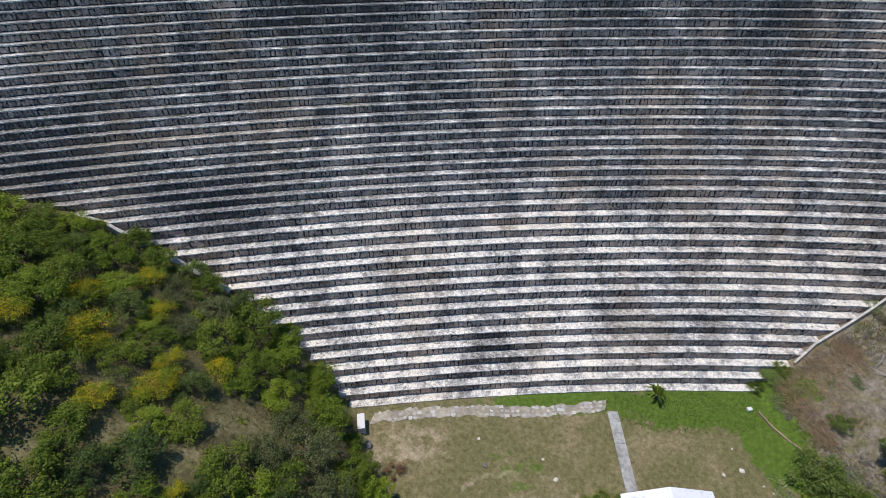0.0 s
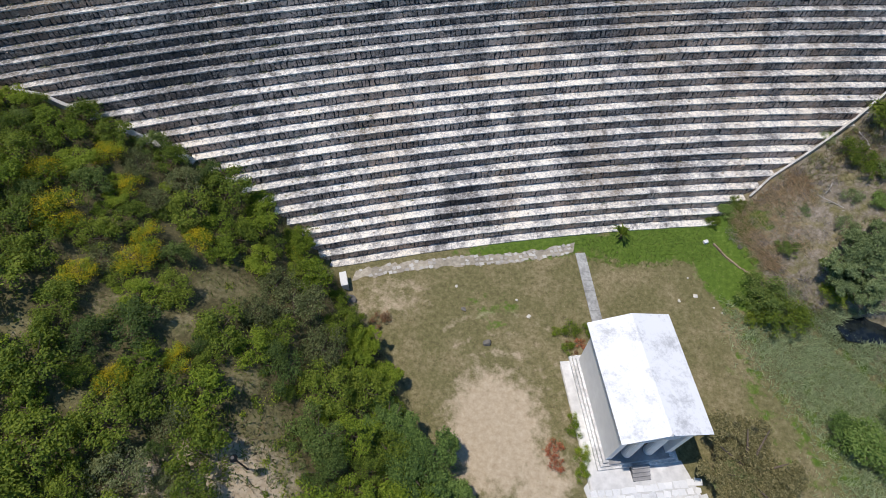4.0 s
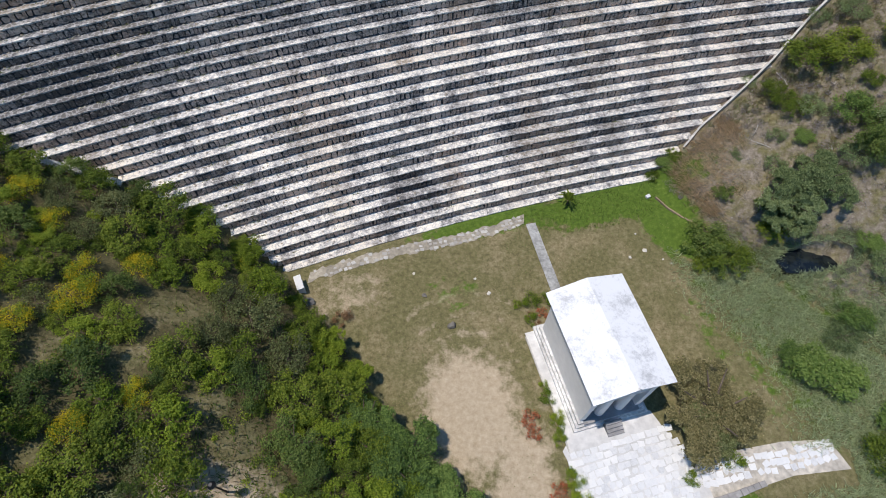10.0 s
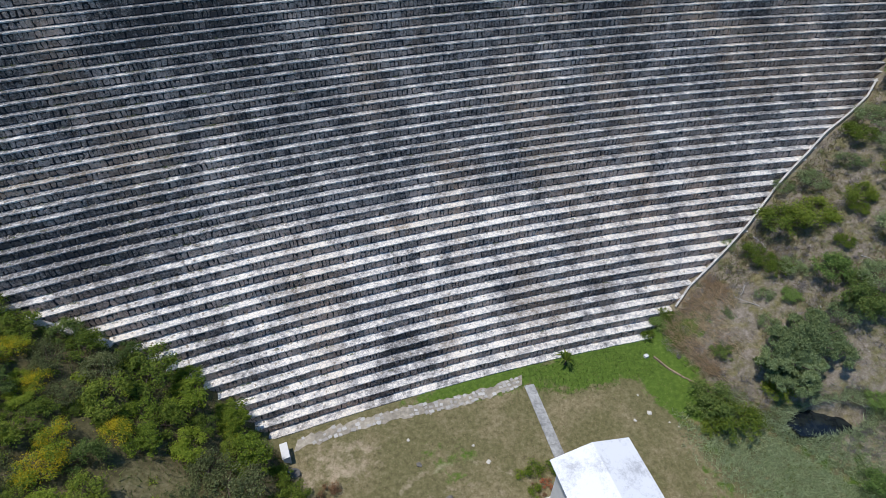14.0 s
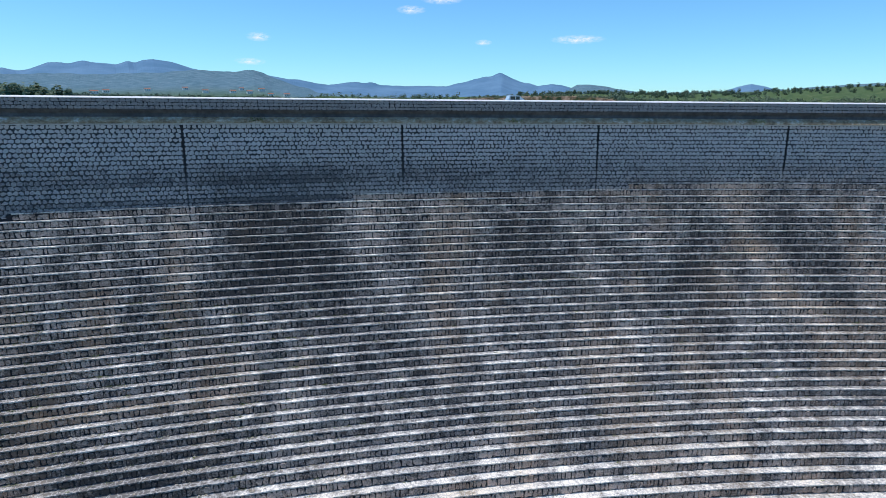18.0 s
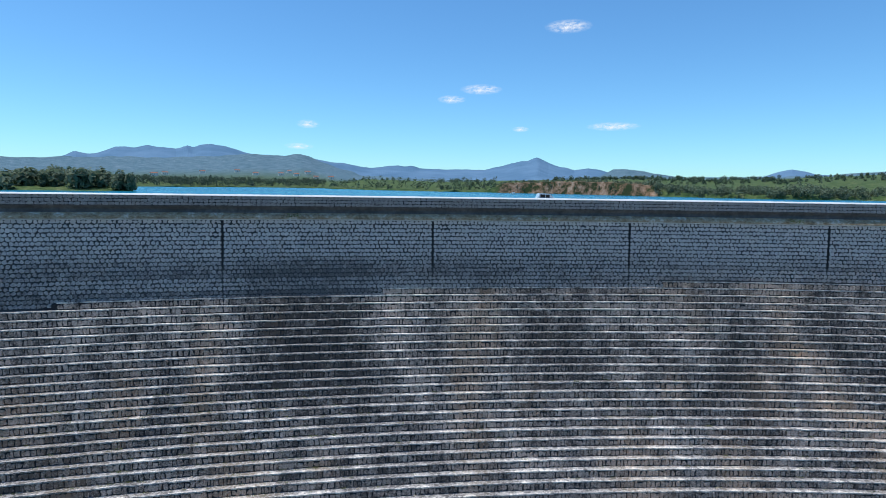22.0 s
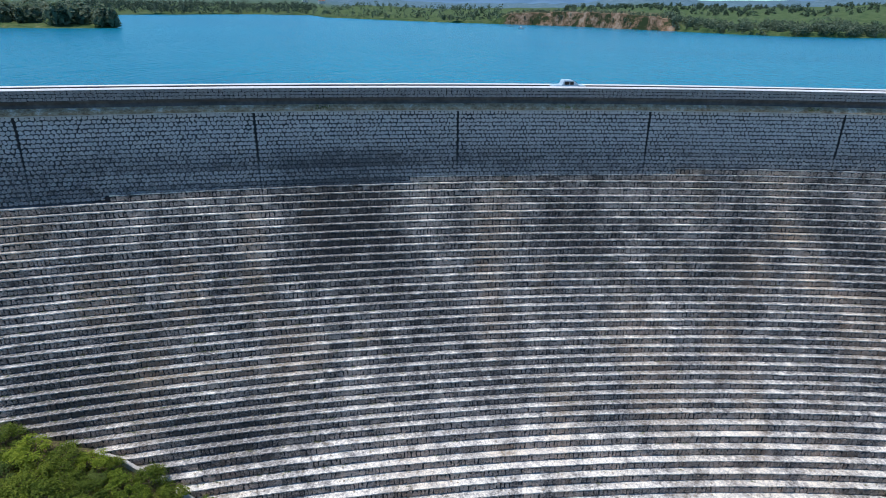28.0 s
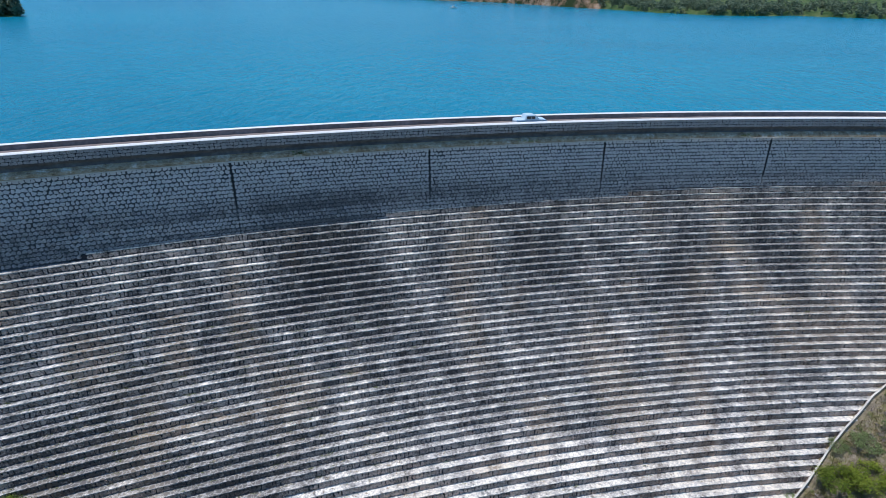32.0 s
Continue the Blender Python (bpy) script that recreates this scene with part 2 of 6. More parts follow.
def valley(x, y):
    """Height of the valley's ground before it is drawn in towards its middle."""
    x, y = np.asarray(x, float), np.asarray(y, float)
    a, d = across(x, y), along(x, y)
    left = np.interp(d, [30, 40, 43, 48, 52, 58, 68, 90, 140], [-21.8, -21.5, -20.2, -17.7, -16.0, -14.8, -12, -8, -6])
    right = np.interp(d, [30, 40, 44, 47, 52, 60, 75, 140], [21.1, 21.1, 20.6, 21.4, 24, 29, 36, 40])
    fl = np.interp(d, [40, 65, 120], [1.0, 0.75, 0.7])
    fr = np.interp(d, [40, 50, 65], [1.0, 0.75, 0.5])
    zl = fl * np.interp(left - a, [0, 4.6, 12, 18.6, 24.4, 32.7, 41, 70, 150, 400], [0, 4.4, 8.7, 11.3, 13.7, 16, 18.1, 27, 46, 70])
    zr = fr * np.interp(a - right, [0, 0.6, 4.5, 6.1, 10.4, 15.3, 18.5, 22.8, 27.7, 31.1, 34.6, 38, 41, 43.6, 60, 100, 400], [0, 0.5, 2.0, 3.0, 4.7, 6.7, 8.3, 10.5, 12.4, 14.0, 15.6, 17.4, 20.5, 24.7, 36, 50, 80])
    return zl + zr


MID = (3.5, -34.1, 48.8)      # over the clearing


def draw_in(z):
    """How far the hillsides are drawn in towards the middle, by height."""
    return np.interp(z, [0, 0.5, 2, 4.7, 6.7, 8.5, 10.5, 12.4, 13.8], [1, 0.996, 0.992, 0.983, 0.9755, 0.9675, 0.959, 0.951, 0.944])


def seat(x, y):
    """A spot of the valley, drawn in: x, y, height and factor."""
    z = float(valley(x, y))
    k = float(draw_in(z))
    return MID[0] + k * (x - MID[0]), MID[1] + k * (y - MID[1]), MID[2] + k * (z - MID[2]), k


def land(x, y):
    """Height of the valley's ground."""
    x, y = np.asarray(x, float), np.asarray(y, float)
    z = valley(x, y)
    for _ in range(5):
        k = draw_in(z)
        z = 0.35 * z + 0.65 * valley(MID[0] + (x - MID[0]) / k, MID[1] + (y - MID[1]) / k)
    k = draw_in(z)
    return MID[2] + k * (z - MID[2])


def ground_z(x, y):
    return float(land(x, y))


def s_span(z):
    """Where the hillsides bury the steps at a height."""
    lo = np.interp(z, [0, 5.12, 10.07, 13.05, 15.73, 17.86, 19.8, 27.3, 39], [-16.3, -20.5, -28, -34.3, -39.8, -48.1, -56.5, -65, -75])
    hi = np.interp(z, [0.7, 2.38, 3.52, 5.45, 7.73, 9.55, 12.06, 14.2, 15.91, 17.4, 19.09, 22.03, 26, 39], [32.5, 36.2, 38, 42, 46.8, 49.5, 53.3, 57.3, 60, 63.5, 67, 71, 74, 90])
    return lo - 6.0, hi + 5.0


# ---- the dam ----
dam = tagged(new("dam"), "curved stepped gravity dam faced with stained pale stone", "dam", kind="structure")
ss = np.arange(-160, 140.1, 2.0)


def first_level(s):
    """The topmost tread that shows at a place along the crest."""
    return int(min(LEVELS - 1, max(0, math.ceil((62.0 - s) / 34.0))))


def profile(s):
    k0 = first_level(s)
    out = [(-7.6, 30.0), (-7.6, Z_LEDGE), (0.0, Z_LEDGE)]
    out += [(min(wall_d(z, s), DROP[k0]) - 0.05, z) for z in np.linspace(Z_LEDGE - 1, Z_LEVEL[k0], 9)]
    for k in range(LEVELS):
        low = (Z_LEVEL[k + 1] if k + 1 < LEVELS else -1.5) - 0.1
        out += [(DROP[k] - 0.06, Z_LEVEL[k] - 0.1), (DROP[k] - 0.06, low)] if k >= k0 else [out[11], out[11]]
    return np.array(out + [(DROP[-1] - 0.06, -4.0)])


profs = [profile(s) for s in ss]
verts = np.concatenate([ring(s, q[:, 0], q[:, 1]) for s, q in zip(ss, profs)])
n = len(profs[0])
core_faces = lambda j0, j1: [(i * n + j, i * n + j + 1, (i + 1) * n + j + 1, (i + 1) * n + j) for i in range(len(ss) - 1) for j in range(j0, j1)]
part("core", mesh_of("core", verts, core_faces(11, n - 1), M_JOINT), None, dam, "dark mortar core behind the facing stones")
part("upper_core", mesh_of("upper_core", verts, core_faces(0, 11), plain("grey_wall_mortar", (0.065, 0.064, 0.067), 0.95, 0.3, 0.6)), None, dam, "grey mortar behind the upper facing stones")


def lattice(s, z, ls, lz, seed):
    """Smooth noise over the face, cells ls by lz metres, 0 to 1."""
    g = np.random.default_rng(seed).random((80, 160))
    u, v = (np.asarray(s) + 200) / ls, (np.asarray(z) + 20) / lz
    i, j = np.floor(u).astype(int), np.floor(v).astype(int)
    fu, fv = u - i, v - j
    fu, fv = fu * fu * (3 - 2 * fu), fv * fv * (3 - 2 * fv)
    q = lambda a, b: g[b % 80, a % 160]
    return (q(i, j) * (1 - fu) + q(i + 1, j) * fu) * (1 - fv) + (q(i, j + 1) * (1 - fu) + q(i + 1, j + 1) * fu) * fv


# black crust (+) and clean runs (-): place along the crest, height, half sizes, strength
CRUST = [(-14.5, 34.5, 6.5, 4.8, 0.6), (-14.2, 40.4, 9.5, 1.6, 0.16), (-40.9, 21.1, 9.7, 3.6, 0.45), (-27, 16.4, 7.3, 2.5, 0.3), (14.1, 32.7, 4.4, 3.6, 0.25),
         (33.3, 30.9, 4.4, 4.8, 0.28), (49.8, 33, 3.5, 3.7, 0.2), (-32.3, 25.8, 4.9, 3, 0.15), (1.1, 2.5, 2.6, 2.1, 0.35), (24.7, 4.2, 3.9, 2, 0.4),
         (17.8, 16.5, 8.8, 3, 0.2), (-40.9, 19.5, 5.8, 2.4, 0.35), (-17.5, 12.8, 5.5, 1.7, 0.25), (-30.4, 17, 5.1, 2.1, 0.25), (4.1, 3.4, 4.7, 1.7, 0.4),
         (15.8, 5.5, 3.4, 2.5, 0.3), (-6.4, 11.3, 3.4, 2.5, 0.25), (10.6, 10.5, 3.2, 2.2, 0.2), (34.8, 11.8, 3.1, 2.6, 0.25)]
CLEAN = [(-4.4, 33, 2.4, 6.8, -0.42), (28.9, 32.7, 2.5, 5.6, -0.35), (4.9, 36.4, 3.6, 1.9, -0.2), (-22.9, 29.8, 2.3, 4.9, -0.22), (42.2, 35.3, 2.2, 3.1, -0.25),
         (1.6, 12.4, 20.5, 2.2, -0.22), (19.2, 21.6, 8.6, 3.1, -0.1), (-10.5, 3, 3.8, 2.1, -0.3), (10.3, 3.1, 3.3, 2.2, -0.25), (26.2, 24, 2.4, 2, -0.3),
         (-4.1, 17.4, 3.7, 2.6, -0.15), (37.7, 19.3, 3.6, 2.6, -0.15), (-4.7, 3.4, 3.1, 1.6, -0.35), (26.6, 7.7, 4.2, 2.5, -0.2), (7, 15.3, 3.2, 1.3, -0.2)]
OCHRE = [(48.6, 25.8, 3.5, 0.6), (26, 28, 0.9, 0.6), (-12.5, 22.9, 1.2, 0.6), (-31.5, 21, 9, 0.6), (3.9, 12.8, 3.6, 0.6), (43.9, 27.1, 2.1, 0.7), (42.5, 31.6, 2.6, 1.3), (-6, 0.4, 2.5, 0.6)]


def over_foot(s, z):
    """Whether a place belongs to the upright upper face."""
    k = np.clip(np.ceil((62.0 - np.asarray(s, float)) / 34.0), 0, LEVELS - 1).astype(int)
    return np.asarray(z) > Z_LEVEL[k] + 0.1


def soot(s, z):
    s, z = np.asarray(s, float), np.asarray(z, float)
    wall = over_foot(s, z)
    calm = np.where(wall, 0.35, 1.0)
    f = 0.205 + calm * (0.06 * (lattice(s, z, 2.6, 9.0, 1) - 0.5) + 0.22 * (lattice(s, z, 2.0, 1.7, 2) - 0.5) + 0.2 * (lattice(s, z, 0.9, 0.84, 3) - 0.5) + 0.14 * (lattice(s, z, 7, 5, 4) - 0.5)) + 0.41
    f = f + 0.0025 * np.clip(z - 13, -13, 20)
    f = f + np.where(wall, 0.3 * (lattice(s, z, 60, 0.462, 6) - 0.5) * np.interp(z, [37, 44], [0.9, 0.5]) + np.interp(z, [37.5, 40.0, 41.6, 43.2, 46], [0.3, 0.26, 0.17, 0.02, -0.15]), 0.0)
    for cs, cz, rs, rz, am in CRUST:
        f = f + 0.42 * am * np.exp(-((s - cs) / rs) ** 4 - ((z - cz) / rz) ** 2)
    for cs, cz, rs, rz, am in CLEAN:
        f = f + np.where(wall, 0.0, 0.26 * am * np.exp(-((s - cs) / rs) ** 4 - ((z - cz) / rz) ** 2))
    return f


def ochre(s, z):
    f = 0 * np.asarray(s, float)
    for cs, cz, rs, rz in OCHRE:
        f = f + 0.45 * np.exp(-((s - cs) / rs) ** 2 - ((z - cz) / rz) ** 2) * (0.4 + lattice(s, z, 0.8, 0.8, 5))
    f = f + 0.45 * np.clip(lattice(s, z, 3.5, 6, 8) * 1.8 - 0.85, 0, 0.6)
    return np.where(over_foot(s, z), 0.0, np.clip(f, 0, 0.8))


def faced(name, verts, faces, mat, s, z, each):
    """A mesh whose points carry the crust and lichen of their piece."""
    me = mesh_of(name, verts, faces, mat)
    more = 0.0
    if np.ndim(s) > 1:      # treads: darker towards the riser behind, most on the upper courses
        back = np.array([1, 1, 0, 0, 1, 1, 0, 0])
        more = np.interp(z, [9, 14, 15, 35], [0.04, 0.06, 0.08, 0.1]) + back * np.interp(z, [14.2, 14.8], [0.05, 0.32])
    for key, val in (("soot", soot(s, z) + more), ("ochre", ochre(s, z))):
        me.attributes.new(key, "FLOAT", "POINT").data.foreach_set("value", (val if val.ndim > 1 else np.repeat(val, each)).ravel().astype(np.float32))
    return me


def stones(cells, thick, jitter, seed, cut=(0.97, 0.89), c_=0.14):
    """Irregular facing stones with cut corners. cells: rows of s0, s1, d at bottom, d at top, z0, z1."""
    r = np.random.default_rng(seed)
    c = np.asarray(cells)
    N = len(c)
    w, h = c[:, 1] - c[:, 0], c[:, 5] - c[:, 4]
    u = np.array([c_, 1 - c_, 1.0, 1.0, 1 - 1.4 * c_, 1.4 * c_, 0.0, 0.0])
    v = np.array([0.0, 0.0, 1.15 * c_, 1 - 1.7 * c_, 1.0, 1.0, 1 - 1.7 * c_, 1.15 * c_])
    U = u + (r.random((N, 8)) - 0.5) * jitter
    V = v + (r.random((N, 8)) - 0.5) * jitter * 0.6 - (r.random((N, 1)) < 0.25) * np.where(v > 0.5, r.random((N, 1)) * jitter * 0.5, 0)
    cu, cv = U.mean(1, keepdims=True), V.mean(1, keepdims=True)
    out = []
    t = thick * (0.6 + 0.8 * r.random((N, 1)))
    for shrink, deep in ((cut[0], -0.06), (cut[1], None)):
        uu, vv = cu + (U - cu) * shrink, cv + (V - cv) * shrink
        S = c[:, :1] + uu * w[:, None]
        Z = c[:, 4:5] + vv * h[:, None]
        D = c[:, 2:3] + (c[:, 3:4] - c[:, 2:3]) * vv + (deep if deep is not None else t - 0.06)
        out.append(ring(S, D, Z))
    verts = np.concatenate(out, 1).reshape(-1, 3)
    base = np.arange(N)[:, None] * 16
    quads = np.concatenate([base + np.array([j, (j + 1) % 8, 8 + (j + 1) % 8, 8 + j]) for j in range(8)], 0)
    caps = base + np.arange(8, 16)
    return verts, quads.tolist() + caps.tolist(), (c[:, 0] + c[:, 1]) / 2, (c[:, 4] + c[:, 5]) / 2


def lay(name, many, cells, build, each, mat, holder, label, chosen):
    """The chosen pieces as parts of their own, the rest joined."""
    rest = [c for c in cells if not chosen(c)]
    picked = [c for c in cells if chosen(c)]
    v, f, s, z = build(rest, 1)
    part(many, faced(many, v, f, mat, s, z, each), None, holder, label, "stuff")
    if picked:
        v, f, s, z = build(picked, 2)
        v = v.reshape(len(picked), each, 3)
        local = [[q for q in face] for face in build(picked[:1], 3)[1]]
        for i in range(len(picked)):
            c0 = v[i].mean(0)
            ob = part(name, faced(name, v[i] - c0, local, mat, s[i:i + 1], z[i:i + 1], each), None, holder)
            ob.location = c0


def row(s0, s1, mean, r):
    """Cuts a length into uneven pieces."""
    out, s = [], s0
    while s < s1:
        e = s + mean * r.uniform(0.65, 1.4)
        out.append((s, e))
        s = e
    return out


r1 = np.random.default_rng(11)
cells = []
for k in range(LEVELS - 1):
    z1, z0 = Z_LEVEL[k] - 0.12, Z_LEVEL[k + 1]
    lo, hi = s_span(z0)
    lo = max(lo, s_from(k))
    scale = RAD / (RAD - DROP[k])
    cells += [(a, b, DROP[k], DROP[k], z0 + 0.01, z1) for a, b in row(lo, hi, 0.43 * scale, r1)]
riser_cells = cells
cells = []
JOINTS = (-95.4, -71.5, -47.6, -23.7, -0.1, 23.8, 48.0, 71.8, 95.7)      # upright expansion joints
zz = Z_LEDGE - 0.1 - 0.462 * np.arange(26)
for z1, z0 in zip(zz[:-1], zz[1:]):
    gap = 0.1 if z1 > Z_LEDGE - 5.5 else 0.02
    for j0, j1 in zip(JOINTS[:-1], JOINTS[1:]):
        n_ = round((j1 - j0) / 0.5)
        cut = j0 + gap + (j1 - j0 - 2 * gap) * np.concatenate([[0], (np.arange(1, n_) - 0.25 + 0.5 * (round(z1 / 0.462) % 2) + r1.uniform(-0.16, 0.16, n_ - 1)) / n_, [1]])
        for a, b in zip(cut[:-1], cut[1:]):
            low = Z_LEVEL[first_level((a + b) / 2)] - 0.02
            if z1 - 0.2 > low:
                zb = max(z0 + 0.006, low)
                m_ = (a + b) / 2
                front = DROP[first_level(m_)]
                cells.append((a, b, min(wall_d(zb, m_), front), min(wall_d(z1, m_), front), zb, z1 - 0.006))
wall_cells = cells


def slabs(cells, seed):
    """Flat slabs: rows of s0, s1, d back, d front, z top, thickness."""
    r = np.random.default_rng(seed)
    c = np.asarray(cells)
    N = len(c)
    dz = (r.random(N) - 0.5) * 0.03
    front = (r.random(N) - 0.4) * 0.05
    corners = []
    for zoff in (0, 1):
        for su, dv in ((0, 0), (1, 0), (1, 1), (0, 1)):
            S = c[:, su] + (0.003 if su == 0 else -0.003)
            D = c[:, 3] + front if dv else c[:, 2]
            Z = c[:, 4] + dz - (c[:, 5] if zoff else 0)
            corners.append(ring(S, D, Z))
    verts = np.stack(corners, 1).reshape(-1, 3)
    base = np.arange(N)[:, None] * 8
    f = np.concatenate([base + np.array(q) for q in ((3, 2, 1, 0), (0, 1, 5, 4), (1, 2, 6, 5), (2, 3, 7, 6), (3, 0, 4, 7))], 0)
    return verts, f.tolist(), np.stack([c[:, q] for q in (0, 1, 1, 0, 0, 1, 1, 0)], 1), np.repeat(c[:, 4:5], 8, 1)


cells = []
for k in range(LEVELS):
    back = DROP[k - 1] if k else DROP[0] - 0.2
    lo, hi = s_span(Z_LEVEL[k])
    lo = max(lo, s_from(k))
    for a, b in row(lo, hi, 1.25, r1):
        mid_ = (a + b) / 2
        deep = min(DROP[k] - 0.02, wall_d(Z_LEVEL[k], mid_) if mid_ < s_from(k - 1) else back)
        cells.append((a, b, deep - 0.08, DROP[k] + 0.03, Z_LEVEL[k], 0.13))
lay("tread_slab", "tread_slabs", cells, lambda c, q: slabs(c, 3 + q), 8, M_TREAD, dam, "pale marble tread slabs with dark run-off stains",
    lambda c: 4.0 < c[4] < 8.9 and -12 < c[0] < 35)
lay("riser_stone", "riser_stones", riser_cells, lambda c, q: stones(c, 0.09, 0.42, 10 + q, (0.9, 0.82)), 16, M_RISER, dam, "upright stained stones of the risers",
    lambda c: 5.6 < c[4] < 8.0 and -4 < c[0] < 35)
lay("wall_stone", "wall_stones", wall_cells, lambda c, q: stones(c, 0.09, 0.36, 20 + q, (0.95, 0.85), 0.22), 16, M_WALL, dam, "coursed grey stones of the upright upper face",
    lambda c: c[4] > Z_LEDGE - 1.6 and -20 < c[0] < 18)
for s_j in JOINTS[1:-1]:      # dark open joints of the upper face
    zj = np.linspace(Z_LEDGE - 5.4, Z_LEDGE - 0.12, 8)
    wj = 0.05 + 0.09 * ((zj - zj[0]) / 5.3) ** 2 + 0.02 * np.sin(3 * zj + s_j)
    vj = np.concatenate([ring(s_j + sg * wj, wall_d(zj, s_j) + dj, zj) for sg, dj in ((-1, 0.02), (1, 0.02), (1, -0.1), (-1, -0.1))])
    fj = [(8 * q + j, 8 * q + j + 1, 8 * ((q + 1) % 4) + j + 1, 8 * ((q + 1) % 4) + j) for q in range(4) for j in range(7)] + [(0, 8, 16, 24), (31, 23, 15, 7)]
    part("expansion_joint", mesh_of("expansion_joint", vj, fj, M_JOINT), None, dam, "dark upright expansion joint")


# ---- crest: ledge, overhanging parapet, road, inner parapet ----
def sweep(name, profile, mat, parent, label="", s0=-160, s1=140, step=2.0, kind=""):
    """A closed profile in d and z, swept along the crest."""
    d, z = np.array(profile).T
    st = np.arange(s0, s1 + 0.01, step)
    n = len(d)
    v = np.concatenate([ring(s, d, z) for s in st])
    f = [(i * n + j, i * n + (j + 1) % n, (i + 1) * n + (j + 1) % n, (i + 1) * n + j) for i in range(len(st) - 1) for j in range(n)]
    f += [tuple(range(n))[::-1], tuple(range((len(st) - 1) * n, len(st) * n))]
    me = mesh_of(name, v, f, mat)
    return part(name, me, None, parent, label, kind)


crest = tagged(new("crest_walkway"), "road along the dam crest between two stone parapets with white copings", "road", kind="structure")
sweep("ledge", [(-0.6, Z_LEDGE - 0.1), (0.14, Z_LEDGE - 0.1), (0.2, Z_LEDGE + 0.08), (0.1, Z_LEDGE + 0.34), (-0.3, Z_LEDGE + 0.64), (-0.6, Z_LEDGE + 0.64)], M_LEDGE, crest, "mossy brown sloping ledge under the parapet")
sweep("ledge_edge", [(0.05, Z_LEDGE - 0.16), (0.26, Z_LEDGE - 0.16), (0.26, Z_LEDGE - 0.03), (0.05, Z_LEDGE - 0.03)], M_CONC, crest, "pale worn lower edge of the ledge")
sweep("corbel", [(-0.8, Z_LEDGE + 0.6), (-0.36, Z_LEDGE + 0.6), (-0.34, Z_LEDGE + 1.0), (0.0, Z_LEDGE + 1.36), (0.0, Z_LEDGE + 1.42), (-0.8, Z_LEDGE + 1.42)], M_CORBEL, crest, "corbel course with shade in its dark colour")
sweep("parapet_core", [(-0.42, Z_LEDGE + 1.4), (0.0, Z_LEDGE + 1.4), (0.0, Z_CREST - 0.13), (-0.42, Z_CREST - 0.13)], M_JOINT, crest)
sweep("parapet_coping", [(-0.5, Z_CREST - 0.16), (0.12, Z_CREST - 0.16), (0.13, Z_CREST - 0.1), (-0.02, Z_CREST + 0.02), (-0.2, Z_CREST + 0.05), (-0.38, Z_CREST + 0.02), (-0.53, Z_CREST - 0.1)], M_COPING, crest, "white coping of the outer parapet")
sweep("roadway", [(-5.9, Z_LEDGE + 1.0), (-0.4, Z_LEDGE + 1.0), (-0.4, Z_CREST - 1.02), (-5.9, Z_CREST - 1.02)], M_ROAD, crest, "narrow asphalt road on the crest")
sweep("inner_parapet", [(-6.1, 34.0), (-5.55, 34.0), (-5.55, Z_CREST - 0.43), (-6.1, Z_CREST - 0.43)], plain("brown_parapet_stone", (0.24, 0.2, 0.18), 0.9, 0.4, 2.0), crest, "brownish stone inner parapet")
sweep("inner_coping", [(-6.18, Z_CREST - 0.46), (-5.5, Z_CREST - 0.46), (-5.48, Z_CREST - 0.42), (-5.66, Z_CREST - 0.35), (-5.83, Z_CREST - 0.32), (-6.0, Z_CREST - 0.35), (-6.18, Z_CREST - 0.42)], M_COPING, crest, "white coping of the inner parapet")
cells = []
zz = np.linspace(Z_LEDGE + 1.42, Z_CREST - 0.15, 4)
for i, (z0, z1) in enumerate(zip(zz[:-1], zz[1:])):
    cells += [(a, b, 0.06, 0.06, z0 + 0.01, z1 - 0.01) for a, b in row(-92 + 0.2 * i, 108, 0.52, r1)]
v, f, sm, zm = stones(cells, 0.08, 0.16, 4)
part("parapet_stones", faced("parapet_stones", v, f, M_PARAPET, sm, 45.5 + 0.3 * (zm - 48), 16), None, crest, "rounded grey parapet stones", "stuff")

# ---- water of the reservoir ----
Z_WATER = 45.36
M_WATER, nt, b = nodes_of("reservoir_water", 0.22, 0, 0.16)
b.inputs["IOR"].default_value = 1.33
v = coords(nt, (1.0, 0.45, 1.0))
wave = calc(nt, "ADD", noise_tex(nt, v, 0.55, 4, 0.6), calc(nt, "MULTIPLY", noise_tex(nt, v, 0.06, 3, 0.6), 1.5))
bump(nt, b, wave, 0.9, 0.8)
big = noise_tex(nt, coords(nt, (0.004, 0.012, 0.01)), 1.0, 4, 0.6)
big = calc(nt, "ADD", calc(nt, "MULTIPLY", big, 0.6), calc(nt, "MULTIPLY", noise_tex(nt, coords(nt, (0.12, 0.5, 0.3)), 1.0, 5, 0.7), 0.4))
link(nt, ramp(nt, big, [(0.35, (0.002, 0.14, 0.225)), (0.65, (0.005, 0.19, 0.285))]), b.inputs["Base Color"])
st = np.linspace(-165, 145, 80)
near = ring(st, -6.25, Z_WATER)
far_s = np.linspace(radians(-78), radians(62), 80)
far = np.stack([4900 * np.sin(far_s), -35 + 4900 * np.cos(far_s), np.full(80, Z_WATER)], -1)
v = np.concatenate([near, far])
water = part("water", mesh_of("water", v, [(i, i + 1, 81 + i, 80 + i) for i in range(79)], M_WATER))
tagged(water, "wind-ruffled blue water of the reservoir", "water", kind="structure")

